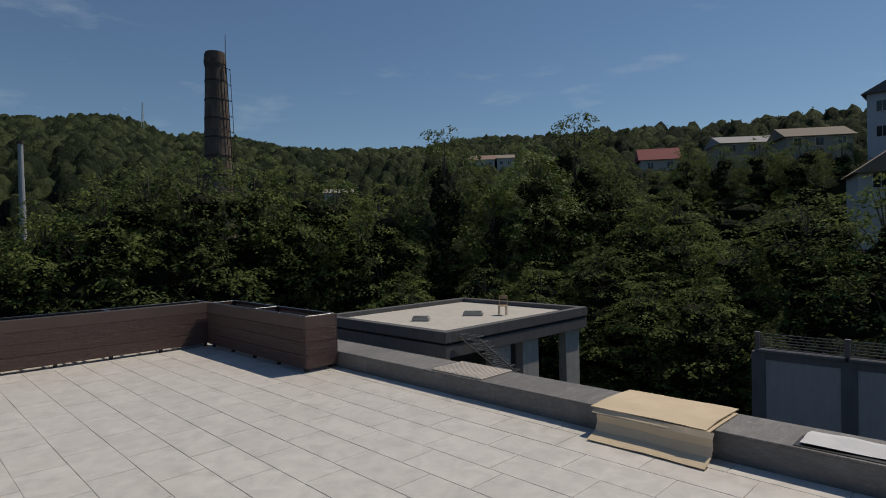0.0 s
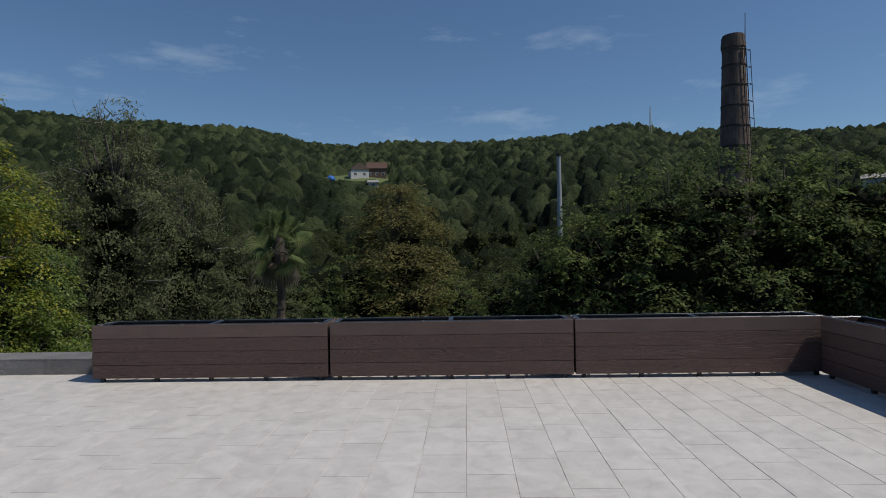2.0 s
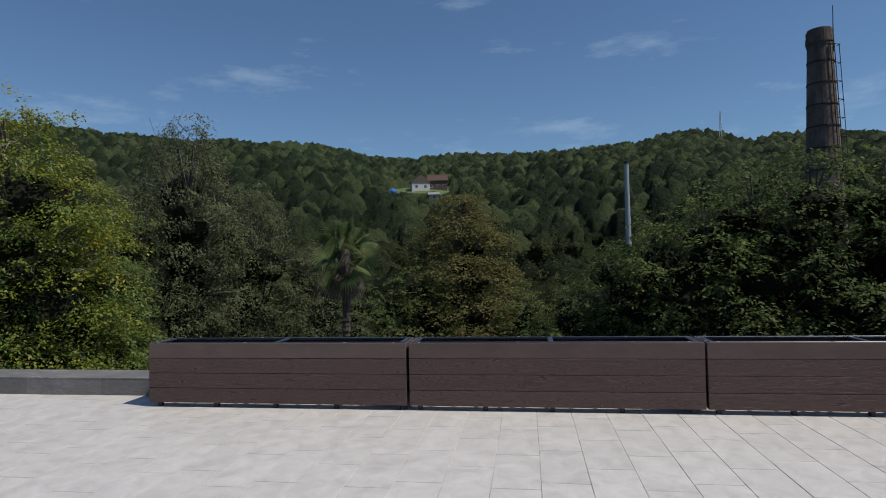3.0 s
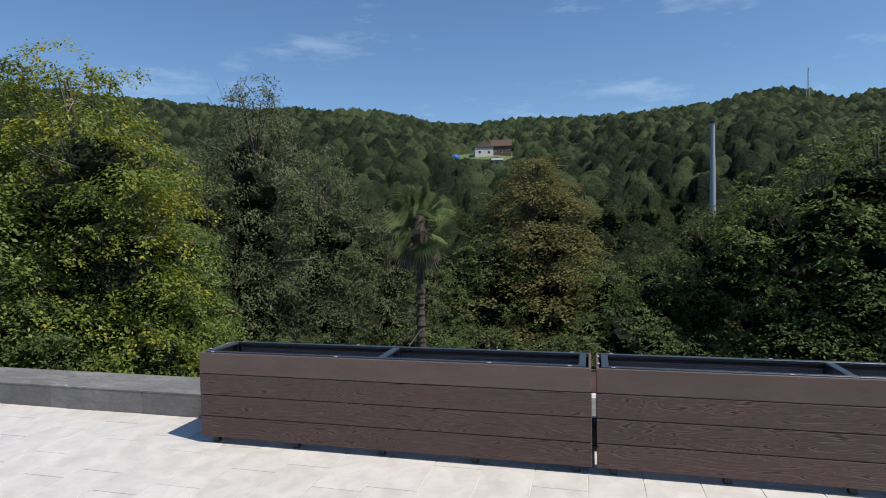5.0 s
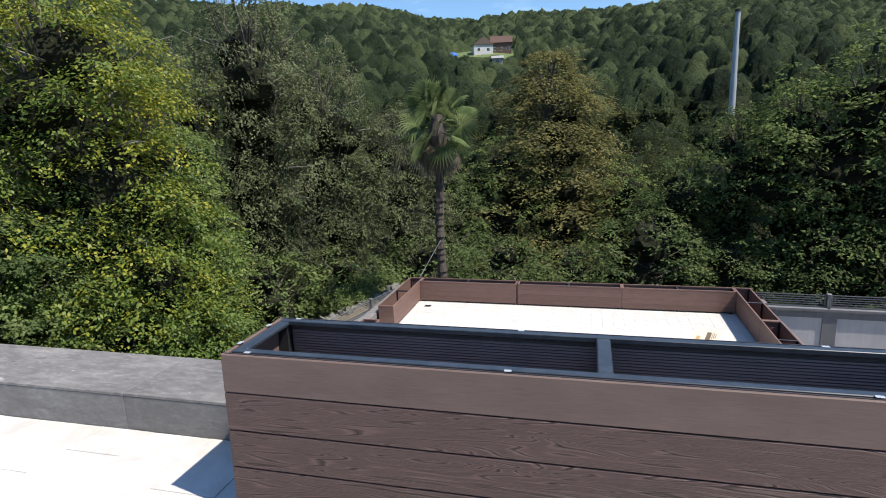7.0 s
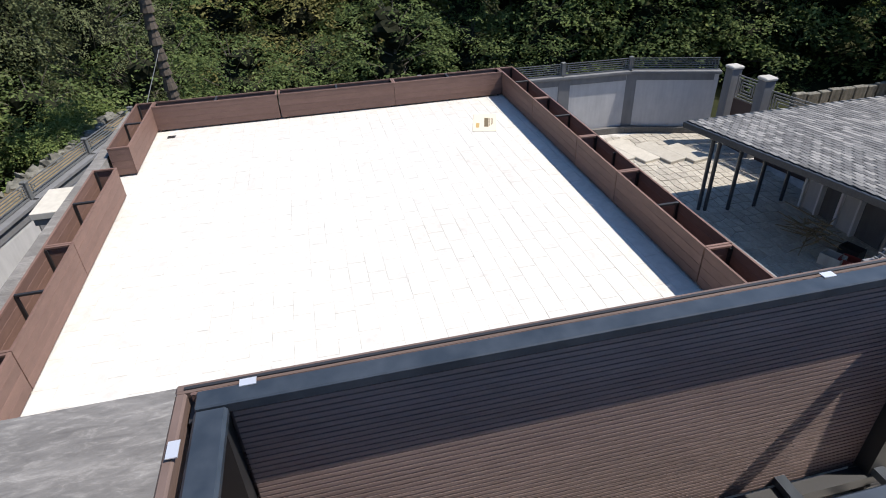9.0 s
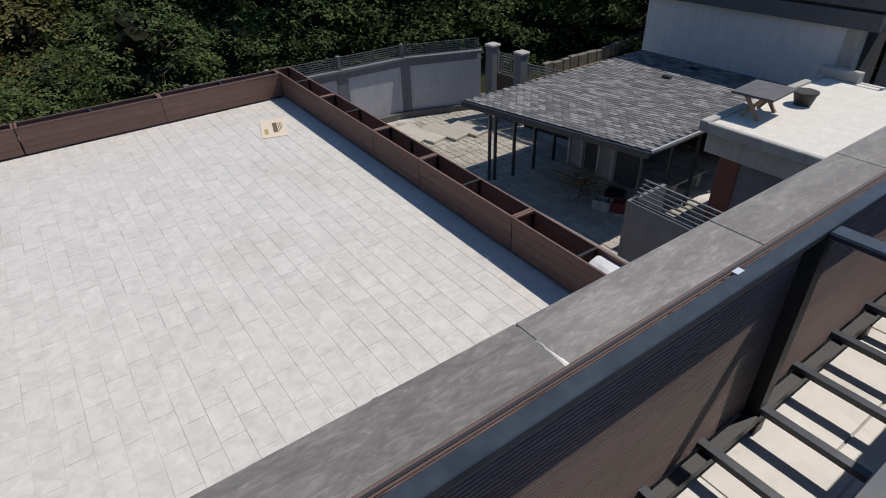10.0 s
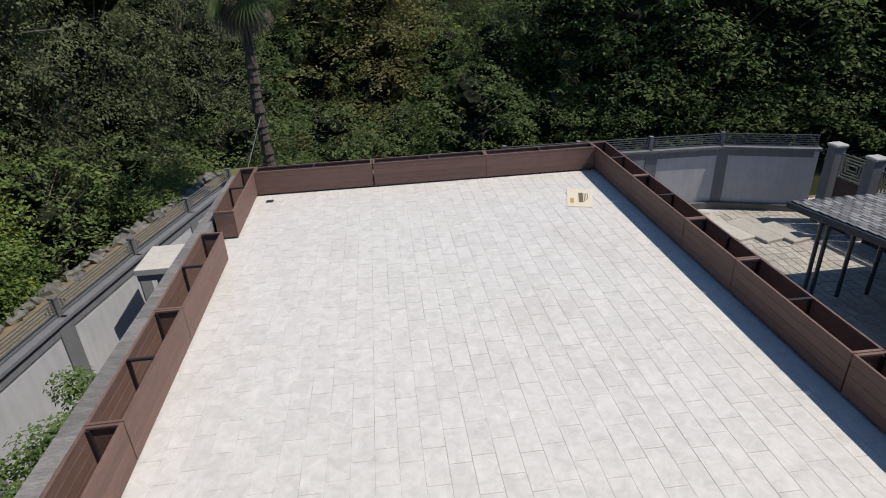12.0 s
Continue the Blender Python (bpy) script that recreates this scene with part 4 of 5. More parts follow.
def boundary(points, top, wall_top, base, foot, label):
    """A rendered wall along points, with pillars, recessed pale panels, a cap and a steel railing on it."""
    for (x0, y0), (x1, y1) in zip(points, points[1:]):
        L = math.hypot(x1 - x0, y1 - y0)
        turn = math.degrees(math.atan2(y1 - y0, x1 - x0))
        ob = thing("boundary_wall", pose(x0, y0, 0, 0, 0, turn), label, "wall", "boundary walls round the yard")
        part("panel", boxes((0, L, -0.09, 0.09, foot, wall_top - 0.12)), WALL_PANEL, ob, "pale grey rendered panel")
        part("pillar", boxes((-0.17, 0.27, -0.13, 0.13, foot, wall_top - 0.1), bevel=0.006), WALL_FRAME, ob)
        part("frame_rail", boxes((0.271, L - 0.171, -0.12, 0.12, wall_top - 0.34, wall_top - 0.1), bevel=0.004), WALL_FRAME, ob)
        part("cap", boxes((-0.05, L + 0.05, -0.19, 0.19, wall_top - 0.099, wall_top), bevel=0.01), WALL_FRAME, ob)
        part("plinth", boxes((0, L, -0.22, 0.22, base, foot - 0.001), bevel=0.01), PLINTH, ob, "dark rubble stone plinth")
        rail = part("railing", boxes((0.0, L, -0.02, 0.02, wall_top + 0.02, wall_top + 0.04)), STEEL, ob, "grey steel railing of flat bars")
        railing(rail, L, wall_top, top)


RETAIN = [(-27.6, -9.95), (-24.9, -10.6), (-22.12, -11.2), (-19.24, -11.74), (-16.45, -12.19), (-13.7, -12.5), (-11.0, -12.75), (-8.0, -13.0)]
boundary([(-27.42, -0.4), (-27.32, 2.24), (-27.22, 4.88), (-27.11, 7.52), (-26.0, 10.5)], -4.37, -4.83, GROUND - 0.6, -6.95, "grey rendered boundary wall with pale panels and steel railing")
boundary(RETAIN, -4.5, -4.94, GROUND - 0.6, GROUND + 0.05, "grey rendered retaining wall with pale panels and steel railing")
boundary([(-6.1, 22.0), (-3.48, 22.0), (-0.86, 22.0), (1.76, 22.0), (4.4, 22.0), (7, 22)], -2.04, -2.6, GROUND - 0.6, -5.6, "grey rendered boundary wall with pale panels and steel railing")


def gate_pillar(x, y, z0, z1):
    ob = thing("gate_pillar", pose(x, y, 0), "stone gate pillar with a pale cap", "pillar", "gate pillars")
    part("shaft", boxes((-0.19, 0.19, -0.19, 0.19, z0, z1 - 0.1), bevel=0.01), WALL_FRAME, ob)
    part("cap", boxes((-0.23, 0.23, -0.23, 0.23, z1 - 0.099, z1), bevel=0.03), CONCRETE, ob, "pale stone cap")


gate_pillar(-25.0, 10.3, GROUND - 0.4, -4.4)
gate_pillar(-23.5, 10.42, GROUND - 0.4, -4.42)


def lattice(x0, y0, x1, y1, z0, z1, label):
    L = math.hypot(x1 - x0, y1 - y0)
    ob = thing("steel_gate", pose(x0, y0, 0, 0, 0, math.degrees(math.atan2(y1 - y0, x1 - x0))), label, "gate")
    h = z1 - z0
    for k in range(4):
        a, b = 0.04 + k * 0.1, L - 0.04 - k * 0.1
        c, d = z0 + k * 0.1, z1 - k * 0.1
        if b - a < 0.06 or d - c < 0.06:
            break
        for q in ((a, b, c, c + 0.04), (a, b, d - 0.04, d), (a, a + 0.04, c + 0.041, d - 0.041), (b - 0.04, b, c + 0.041, d - 0.041)):
            part("frame_bar", boxes((q[0], q[1], -0.015, 0.015, q[2], q[3])), STEEL, ob)
    part("lower_panel", boxes((0.04, L - 0.04, -0.012, 0.012, GROUND - 0.3, z0 - 0.02)), material("dark_red_brown_panel", (0.05, 0.03, 0.028), 0.6), ob)


lattice(-24.77, 10.32, -23.72, 10.4, -5.45, -4.65, "narrow grey steel gate with nested square bars")
lattice(-23.26, 10.46, -20.4, 10.95, -5.6, -4.8, "grey steel fence panel with nested bars")

# ---- yard paving and surroundings ----
FLAG = grey_cladding("grey_tan_paving_stone", (0.2, 0.185, 0.155), (0.37, 0.34, 0.29), (0.56, 0.52, 0.45))
SLAB = grey_cladding("cream_stone_slab", (0.3, 0.275, 0.235), (0.42, 0.39, 0.335), (0.54, 0.505, 0.44))
DRYGRASS = plaster("dry_grass_earth", (0.10, 0.075, 0.04), (0.26, 0.19, 0.10), 4.0)
MOSS = plaster("grassy_ground", (0.06, 0.09, 0.025), (0.15, 0.15, 0.05), 2.0)
yard = structure("pavement", boxes((-27.1, -8.6, 1.6, 14.0, GROUND - 0.3, GROUND - 0.012)), GROUT, "yard paved with irregular warm flagstones")
structure("pavement_side", boxes((-27, -8.6, -11.9, -8.6, GROUND - 0.3, GROUND)), CONCRETE, "narrow concrete yard beside the retaining wall")
def retain_y(x):
    """The retaining wall's line."""
    for (x0, y0), (x1, y1) in zip(RETAIN, RETAIN[1:]):
        if x <= x1:
            break
    return y0 + (y1 - y0) * (x - x0) / (x1 - x0)


def bank_strip():
    """The narrow uneven strip of ground behind the wall, with its outer slope."""
    vs, fs = [], []
    xs = np.linspace(-29, -7.5, 90)
    for x in xs:
        y = retain_y(x)
        for d, z in ((0.05, -5.25), (0.4, -5.2), (0.75, -5.16), (1.1, -5.14), (1.4, -5.2), (1.9, -6.4), (2.3, GROUND - 0.5)):
            vs.append((x, y - d, z + 0.07 * noise.noise((x * 1.7, d * 3, 0))))
    for i in range(len(xs) - 1):
        for k in range(6):
            p = i * 7 + k
            fs.append((p, p + 1, p + 8, p + 7))
    return raw_mesh("bank", vs, fs, DRYGRASS)


tagged(new("bank", bank_strip()), "strip of dry leaf-littered earth behind the retaining wall", kind="structure")
structure("bank_far", boxes((-30, -27, -12.0, -9.5, GROUND - 0.5, -5.2)), MOSS, "grassy bank behind the wall")


def flagstones():
    rng = random.Random(5)
    sx, sy = 0.4, 0.27
    pts = {}
    xs, ys = int(12 / sx), int(8.6 / sy)
    for i in range(xs + 1):
        for j in range(ys + 1):
            pts[i, j] = (-26.6 + i * sx + rng.uniform(-0.09, 0.09), 1.9 + j * sy + rng.uniform(-0.05, 0.05))
    vs, fs, count = [], [], 0
    for i in range(xs):
        for j in range(ys):
            q = [pts[i, j], pts[i + 1, j], pts[i + 1, j + 1], pts[i, j + 1]]
            cx, cy = sum(p[0] for p in q) / 4, sum(p[1] for p in q) / 4
            h = rng.uniform(0.004, 0.016)
            v = [(cx + (x - cx) * 0.94, cy + (y - cy) * 0.94, GROUND - 0.011) for x, y in q] + [(cx + (x - cx) * 0.9, cy + (y - cy) * 0.9, GROUND + h) for x, y in q]
            f = [(4, 5, 6, 7), (0, 1, 5, 4), (1, 2, 6, 5), (2, 3, 7, 6), (3, 0, 4, 7)]
            if 5.2 < cy and -23.6 < cx < -19.5 and count < 300:
                new("flagstone", raw_mesh("flagstone", v, f, FLAG)).parent = yard
                count += 1
            else:
                n = len(vs)
                vs += v
                fs += [tuple(k + n for k in g) for g in f]
    rest = new("flagstones", raw_mesh("flagstones", vs, fs, FLAG))
    rest.parent = yard
    rest["kind"] = "stuff"


def steps():
    for k, (x, y) in enumerate(((-24.35, 6.3), (-24.05, 7.12), (-23.75, 7.9), (-23.55, 8.68))):
        ob = thing("stone_slab", pose(x, y, GROUND, 0, 0, 14), "broad raised cream stone slab in the yard", "slab", "raised slabs in the yard")
        part("tread", boxes((-2.4 + 0.3 * k, 0, -0.4, 0.39, 0, 0.1 + 0.006 * k), bevel=0.015), SLAB, ob)


steps()


BOULDER = plaster("weathered_boulder", (0.05, 0.05, 0.042), (0.22, 0.21, 0.18), 7.0)


def stone_border():
    rng = random.Random(8)
    x = -29.0
    while x < -8:
        w = rng.uniform(0.24, 0.5)
        ob = thing("border_stone", pose(x, retain_y(x) - 1.2 + rng.uniform(-0.08, 0.08), -5.18, 0, 0, rng.uniform(0, 360)), "rough grey boulder edging the bank", "stone", "boulders along the bank")
        bm = bmesh.new()
        bmesh.ops.create_icosphere(bm, subdivisions=2, radius=0.5)
        for v in bm.verts:
            n = noise.noise(v.co * 2.3 + Vector((x * 3, 0, 0)))
            v.co *= 0.75 + 0.6 * n
            v.co.x *= w * 1.4
            v.co.y *= w * 1.1
            v.co.z *= w * 1.0
            v.co.z += 0.06
        part("boulder", bm, BOULDER, ob)
        x += w * 0.88


stone_border()


def weeds(seed, x0, x1, y0, y1, z, top, n, mat, label):
    rng = np.random.default_rng(seed)
    cs = [(rng.uniform(x0, x1), rng.uniform(y0, y1), z + (top - z) * rng.uniform(0.15, 1) ** 1.0) for k in range(n)]
    q = leaf_arrays(cs, [rng.uniform(0.22, 0.5) for c in cs], [320] * n, 0.075, rng, 0.9)
    return tagged(new("weeds", quad_mesh("weeds", q, np.zeros((0, 3)), mat)), label, "weeds", kind="stuff")


weeds(31, -17.2, -11, -10.9, -9.0, GROUND, -5.0, 130, LEAF_WEED, "overgrown green weeds in the side yard")
weeds(32, -19.5, -17.2, -10.6, -9.3, GROUND, -5.8, 18, LEAF_GREY, "sparse grey-green weeds by the wall")
weeds(33, -30, -25.5, -13.5, -11.2, -5.2, -4.7, 26, LEAF_GREEN, "low green shrubs on the bank")

# white canopy slab beside the retaining wall
ob = thing("canopy", pose(-20.87, -9.86, 0), "flat white concrete canopy slab on a grey pier", "canopy")
part("slab", boxes((-0.65, 0.65, -0.6, 0.55, -4.65, -4.5), bevel=0.01), ROOF_SCREED, ob)
part("slab_edge", boxes((-0.62, 0.62, -0.57, 0.52, -4.8, -4.651)), WALL_FRAME, ob)
part("pier", boxes((-0.15, 0.3, -0.3, 0.15, GROUND, -4.801)), WALL_FRAME, ob)


# ---- pavilion ----
SHINGLE = material("grey_bitumen_shingle", (0.1, 0.1, 0.105), 0.9)
sn = Nodes(SHINGLE)
tone = sn.ramp(sn.piece(), [(0.0, (0.07, 0.07, 0.075)), (0.5, (0.125, 0.125, 0.13)), (1.0, (0.27, 0.265, 0.26))])
sn.color(sn.mix(0.3, tone, sn.ramp(sn.noise(sn.world, 45, 3), [(0.3, (0.04, 0.04, 0.042)), (0.7, (0.2, 0.2, 0.2))])))
sn.bump(sn.noise(sn.world, 120, 2), 0.4, 0.004)
PAV_X0, PAV_X1, PAV_Y0, PAV_Y1, PAV_Z = -21.28, -15.42, 6.09, 14.4, -4.65
SLOPE = 0.004


def eave(x):
    """The front edge of the roof, which runs askew."""
    return PAV_Y0 + (x - PAV_X0) * 0.21


pav = thing("pavilion", pose(0, 0, 0), "open pavilion with a low grey shingle roof on thin steel posts", "pavilion")
bm = boxes((PAV_X0, PAV_X1, PAV_Y0, PAV_Y1, PAV_Z - 0.16, PAV_Z - 0.012))
for v in bm.verts:
    if v.co.y < PAV_Y0 + 0.1:
        v.co.y = eave(v.co.x)
    v.co.z += (v.co.y - PAV_Y0) * SLOPE
roof = part("roof", bm, RIM, pav)
bm = boxes((PAV_X0 - 0.02, PAV_X1 + 0.02, -0.09, -0.001, PAV_Z - 0.2, PAV_Z - 0.03), bevel=0.01)
for v in bm.verts:
    v.co.y += eave(v.co.x)
part("gutter", bm, RIM, pav)
part("side_fascia", boxes((PAV_X1 + 0.001, PAV_X1 + 0.05, 7.33, PAV_Y1 - 3, PAV_Z - 0.07, PAV_Z + 0.01), bevel=0.006), WALL_PANEL, pav, "pale edge trim")
for x, y in ((-20.54, 6.52), (-20.45, 6.67), (-20.31, 7.33), (-20.28, 8.19), (-20.33, 9.16), (-15.72, 7.5), (-15.7, 8.7), (-15.7, 9.9), (-15.7, 11.4)):
    bm = bmesh.new()
    tube(bm, (x, y, GROUND), (x, y, PAV_Z - 0.161), 0.055, 0.055, 8)
    part("post", bm, RIM, pav)
part("back_wall", boxes((-19.75, -17.3, 9.55, 9.75, GROUND, PAV_Z - 0.15)), ANNEX_DARK, pav)
part("inner_wall", boxes((-19.55, -15.6, 13.7, 13.9, GROUND, PAV_Z - 0.15)), ANNEX_DARK, pav)
part("return_wall", boxes((-19.75, -19.55, 9.751, 13.9, GROUND, PAV_Z - 0.15)), ANNEX_DARK, pav)
for x in (-19.85, -18.6):
    d = part("door", boxes((x, x + 0.5, 9.47, 9.548, GROUND, GROUND + 2.05), bevel=0.004), WALL_PANEL, pav, "pale door leaf")
    part("door_frame", boxes((x - 0.07, x - 0.001, 9.38, 9.548, GROUND, GROUND + 2.12), (x + 0.501, x + 0.56, 9.38, 9.548, GROUND, GROUND + 2.12), (x - 0.07, x + 0.56, 9.38, 9.548, GROUND + 2.121, GROUND + 2.19)), ANNEX_WHITE, d)
for k, (x, y) in enumerate(((-18.8, 12.2), (-18.8, 13.65))):
    bm = boxes((x, x + 0.3, y, y + 0.2, 0, 0.06), bevel=0.015)
    for v in bm.verts:
        v.co.z += PAV_Z + (y - PAV_Y0) * SLOPE + 0.012
    tagged(part("roof_vent", bm, RIM, pav), "low dark roof vent")


def branch_pile():
    rng = random.Random(3)
    ob = thing("branch_pile", pose(-17.9, 8.0, GROUND), "heap of dry cut branches on the pavilion floor", "branches")
    for k in range(26):
        bm = bmesh.new()
        a, l = rng.uniform(0, 6.28), rng.uniform(0.5, 1.2)
        p = Vector((rng.uniform(-0.3, 0.3), rng.uniform(-0.3, 0.3), rng.uniform(0.1, 0.8)))
        q = p + Vector((math.cos(a) * l, math.sin(a) * l, rng.uniform(-0.3, 0.3)))
        q.z = max(q.z, 0.03)
        tube(bm, p, q, 0.025, 0.01, 5)
        part("branch", bm, DRYGRASS, ob)


branch_pile()
bn = thing("stone_bench", pose(-16.35, 10.6, GROUND, 0, 0, 90), "pale stone bench standing under the pavilion roof", "bench")
part("seat", boxes((-0.9, 0.9, -0.22, 0.22, 0.42, 0.5), bevel=0.012), SLAB, bn)
for x in (-0.7, 0.5):
    part("support", boxes((x, x + 0.2, -0.18, 0.18, 0, 0.419), bevel=0.008), SLAB, bn)
RED = material("red_plastic", (0.17, 0.025, 0.022), 0.5)
for x, y, c, lab in ((-16.75, 8.15, RED, "red plastic crate on the pavilion floor"), (-17.2, 8.6, BLACK, "black plastic crate on the pavilion floor"), (-17.05, 7.9, CONCRETE, "grey sack on the pavilion floor")):
    ob = thing("crate", pose(x, y, GROUND, 0, 0, 20 * x), lab, "crate")
    part("side", boxes((-0.25, 0.25, -0.18, -0.16, 0.02, 0.32), bevel=0.004), c, ob)
    part("side", boxes((-0.25, 0.25, 0.16, 0.18, 0.02, 0.32), bevel=0.004), c, ob)
    part("end", boxes((-0.25, -0.23, -0.159, 0.159, 0.02, 0.32), bevel=0.004), c, ob)
    part("end", boxes((0.23, 0.25, -0.159, 0.159, 0.02, 0.32), bevel=0.004), c, ob)
    part("bottom", boxes((-0.25, 0.25, -0.18, 0.18, 0, 0.019)), c, ob)

# ---- low flat roof with table and tub ----
SLAB_Z = -4.05
outb = thing("outbuilding", pose(0, 0, 0), "low outbuilding with a pale bare concrete roof slab", "building")
part("roof_slab", boxes((-14.75, -8.7, 8.55, 14.3, SLAB_Z - 0.16, SLAB_Z), bevel=0.01), plaster("cream_bare_concrete", (0.54, 0.51, 0.455), (0.66, 0.63, 0.57), 2.5), outb, "pale bare concrete roof slab")
part("kerb", boxes((-14.95, -14.751, 8.4, 14.3, SLAB_Z - 0.2, SLAB_Z + 0.07), bevel=0.02), CONCRETE, outb)
part("kerb", boxes((-14.75, -8.7, 8.4, 8.549, SLAB_Z - 0.2, SLAB_Z + 0.05), bevel=0.02), CONCRETE, outb)
part("beam", boxes((-14.8, -8.7, 8.6, 9.0, SLAB_Z - 0.75, SLAB_Z - 0.21), bevel=0.01), CONCRETE, outb)
part("brick_pier", boxes((-14.4, -13.9, 8.7, 9.0, GROUND, SLAB_Z - 0.751)), material("red_brick_pier", (0.17, 0.065, 0.05), 0.9), outb, "red brick pier")
part("wall", boxes((-13.899, -8.7, 8.75, 9.0, GROUND, SLAB_Z - 0.751)), WALL_FRAME, outb)
part("parapet_block", boxes((-15.0, -13.9, 14.0, 14.3, SLAB_Z + 0.001, SLAB_Z + 0.28), bevel=0.02), CONCRETE, outb)

WOOD = plaster("raw_timber", (0.28, 0.19, 0.11), (0.42, 0.31, 0.2), 5.0)
tb = thing("trestle_table", pose(-14.37, 9.92, SLAB_Z, 0, 0, 4), "square trestle table with dark top on crossed raw timber legs", "table")
part("tabletop", boxes((-0.5, 0.5, -0.62, 0.62, 0.56, 0.62), bevel=0.008), ANNEX_DARK, tb, "dark slate-grey tabletop")
for y in (-0.42, 0.42):
    for s in (-1, 1):
        bm = boxes((-0.04, 0.04, y - 0.03 + 0.031 * s, y + 0.03 + 0.031 * s, -0.36, 0.36))
        bm.transform(Matrix.Translation((0, 0, 0.285)) @ Matrix.Rotation(radians(38 * s), 4, "Y"))
        part("leg", bm, WOOD, tb)
tub = thing("tub", pose(-14.05, 11.4, SLAB_Z), "round black rubber tub on the concrete roof", "tub")
bm = bmesh.new()
for a, b, r0, r1 in ((0, 0.3, 0.2, 0.28), (0.3, 0.335, 0.305, 0.305)):
    tube(bm, (0, 0, a), (0, 0, b), r0, r1, 20)
part("shell", bm, BLACK, tub)
bm = bmesh.new()
tube(bm, (0, 0, 0.336), (0, 0, 0.339), 0.26, 0.26, 20)
part("dry_mix", bm, material("dark_dry_mix", (0.05, 0.048, 0.045), 0.95), tub)

# stair wall with louvred rail between pavilion and outbuilding
sw = thing("stair_wall", pose(-14.5, 5.65, 0), "grey rendered stair wall with slanted steel louvre rail", "wall")
part("wall", boxes((0, 5.3, -0.1, 0.1, GROUND, -5.05), bevel=0.006), WALL_FRAME, sw)
part("end_wall", boxes((-0.1, -0.001, -0.1, 1.2, GROUND, -5.05), bevel=0.006), WALL_FRAME, sw)
for k in range(6):
    part("louvre_bar", boxes((0, 5.3, -0.05 + 0.07 * k, -0.01 + 0.07 * k, -5.04 + 0.075 * k, -5.01 + 0.075 * k)), STEEL, sw)
for x in (0.03, 1.7, 3.4, 5.2):
    bm = boxes((x, x + 0.04, -0.06, 0.5, -0.02, 0.02))
    bm.transform(Matrix.Translation((0, 0, -5.035)) @ Matrix.Rotation(radians(47), 4, "X"))
    part("louvre_bracket", bm, STEEL, sw)

# ---- annex ----
AX0, AX1, AY0, AY1, AZ = -22.0, -14.0, 14.5, 23.95, -1.86
an = thing("annex_building", pose(0, 0, 0), "flat-roofed pale rendered annex with charcoal roof edge and columns", "building")
for q in ((AX0, AX1, AY0, AY0 + 0.35), (AX0, AX1, AY1 - 0.35, AY1), (AX0, AX0 + 0.35, AY0 + 0.351, AY1 - 0.351), (AX1 - 0.35, AX1, AY0 + 0.351, AY1 - 0.351)):
    part("roof_parapet", boxes((*q, AZ - 0.4, AZ), bevel=0.01), ANNEX_DARK, an)
part("roof_deck", boxes((AX0 + 0.351, AX1 - 0.351, AY0 + 0.351, AY1 - 0.351, AZ - 0.4, AZ - 0.2)), ROOF_SCREED, an, "pale screed roof surface")
part("reveal", boxes((AX0 + 0.12, AX1 - 0.12, AY0 + 0.12, AY1 - 0.12, AZ - 0.49, AZ - 0.401)), BLACK, an)
part("fascia", boxes((AX0 + 0.03, AX1 - 0.03, AY0 + 0.03, AY1 - 0.03, AZ - 0.95, AZ - 0.491), bevel=0.008), ANNEX_DARK, an, "stained charcoal fascia band")
part("south_wall", boxes((AX0 + 0.35, AX1 - 0.9, AY0 + 0.35, AY0 + 0.55, GROUND, AZ - 0.951)), ANNEX_WHITE, an)
part("corner_column", boxes((AX1 - 0.899, AX1 - 0.5, AY0 + 0.3, AY0 + 0.7, GROUND, AZ - 0.951)), CONCRETE, an)
for y in (17.3, 19.2, 22.4):
    part("column", boxes((AX1 - 0.6, AX1 - 0.2, y, y + 1.1, GROUND, AZ - 0.951), bevel=0.01), CONCRETE, an)
part("west_wall", boxes((AX0 + 0.35, AX0 + 0.55, AY0 + 0.551, AY1 - 0.2, GROUND, AZ - 0.951)), ANNEX_WHITE, an)
part("inner_wall", boxes((AX1 - 3.0, AX1 - 2.8, AY0 + 0.6, AY1 - 0.3, GROUND, AZ - 0.951)), ANNEX_DARK, an)
st = thing("metal_stair", pose(AX1 + 0.12, 15.1, 0), "open grey steel stair climbing to the annex roof", "stairs")
for k in range(9):
    y, z = 0.29 * k, AZ - 0.12 - 0.22 * k
    for q in ((0, 0.9, y, y + 0.035), (0, 0.9, y + 0.25, y + 0.285), (0, 0.035, y + 0.036, y + 0.249), (0.865, 0.9, y + 0.036, y + 0.249)):
        part("tread_bar", boxes((*q, z - 0.035, z)), STEEL, st)
for x in (-0.05, 0.91):
    bm = bmesh.new()
    tube(bm, (x, 0, AZ - 0.2), (x, 2.7, AZ - 2.2), 0.03, 0.03, 6)
    part("stringer", bm, STEEL, st)
# loose things on the annex roof
DZ = AZ - 0.2
ch = thing("chair", pose(-16.3, 20.5, DZ, 0, 0, 30), "old wooden chair standing on the flat roof", "chair")
part("seat", boxes((-0.2, 0.2, -0.2, 0.2, 0.42, 0.46), bevel=0.01), WOOD, ch)
for x in (-0.18, 0.15):
    for y in (-0.18, 0.15):
        part("leg", boxes((x, x + 0.035, y, y + 0.035, 0, 0.419)), WOOD, ch)
part("backrest", boxes((-0.2, 0.2, 0.165, 0.2, 0.72, 0.88), bevel=0.005), WOOD, ch)
for x in (-0.2, 0.165):
    part("back_post", boxes((x, x + 0.034, 0.166, 0.199, 0.461, 0.719)), WOOD, ch)
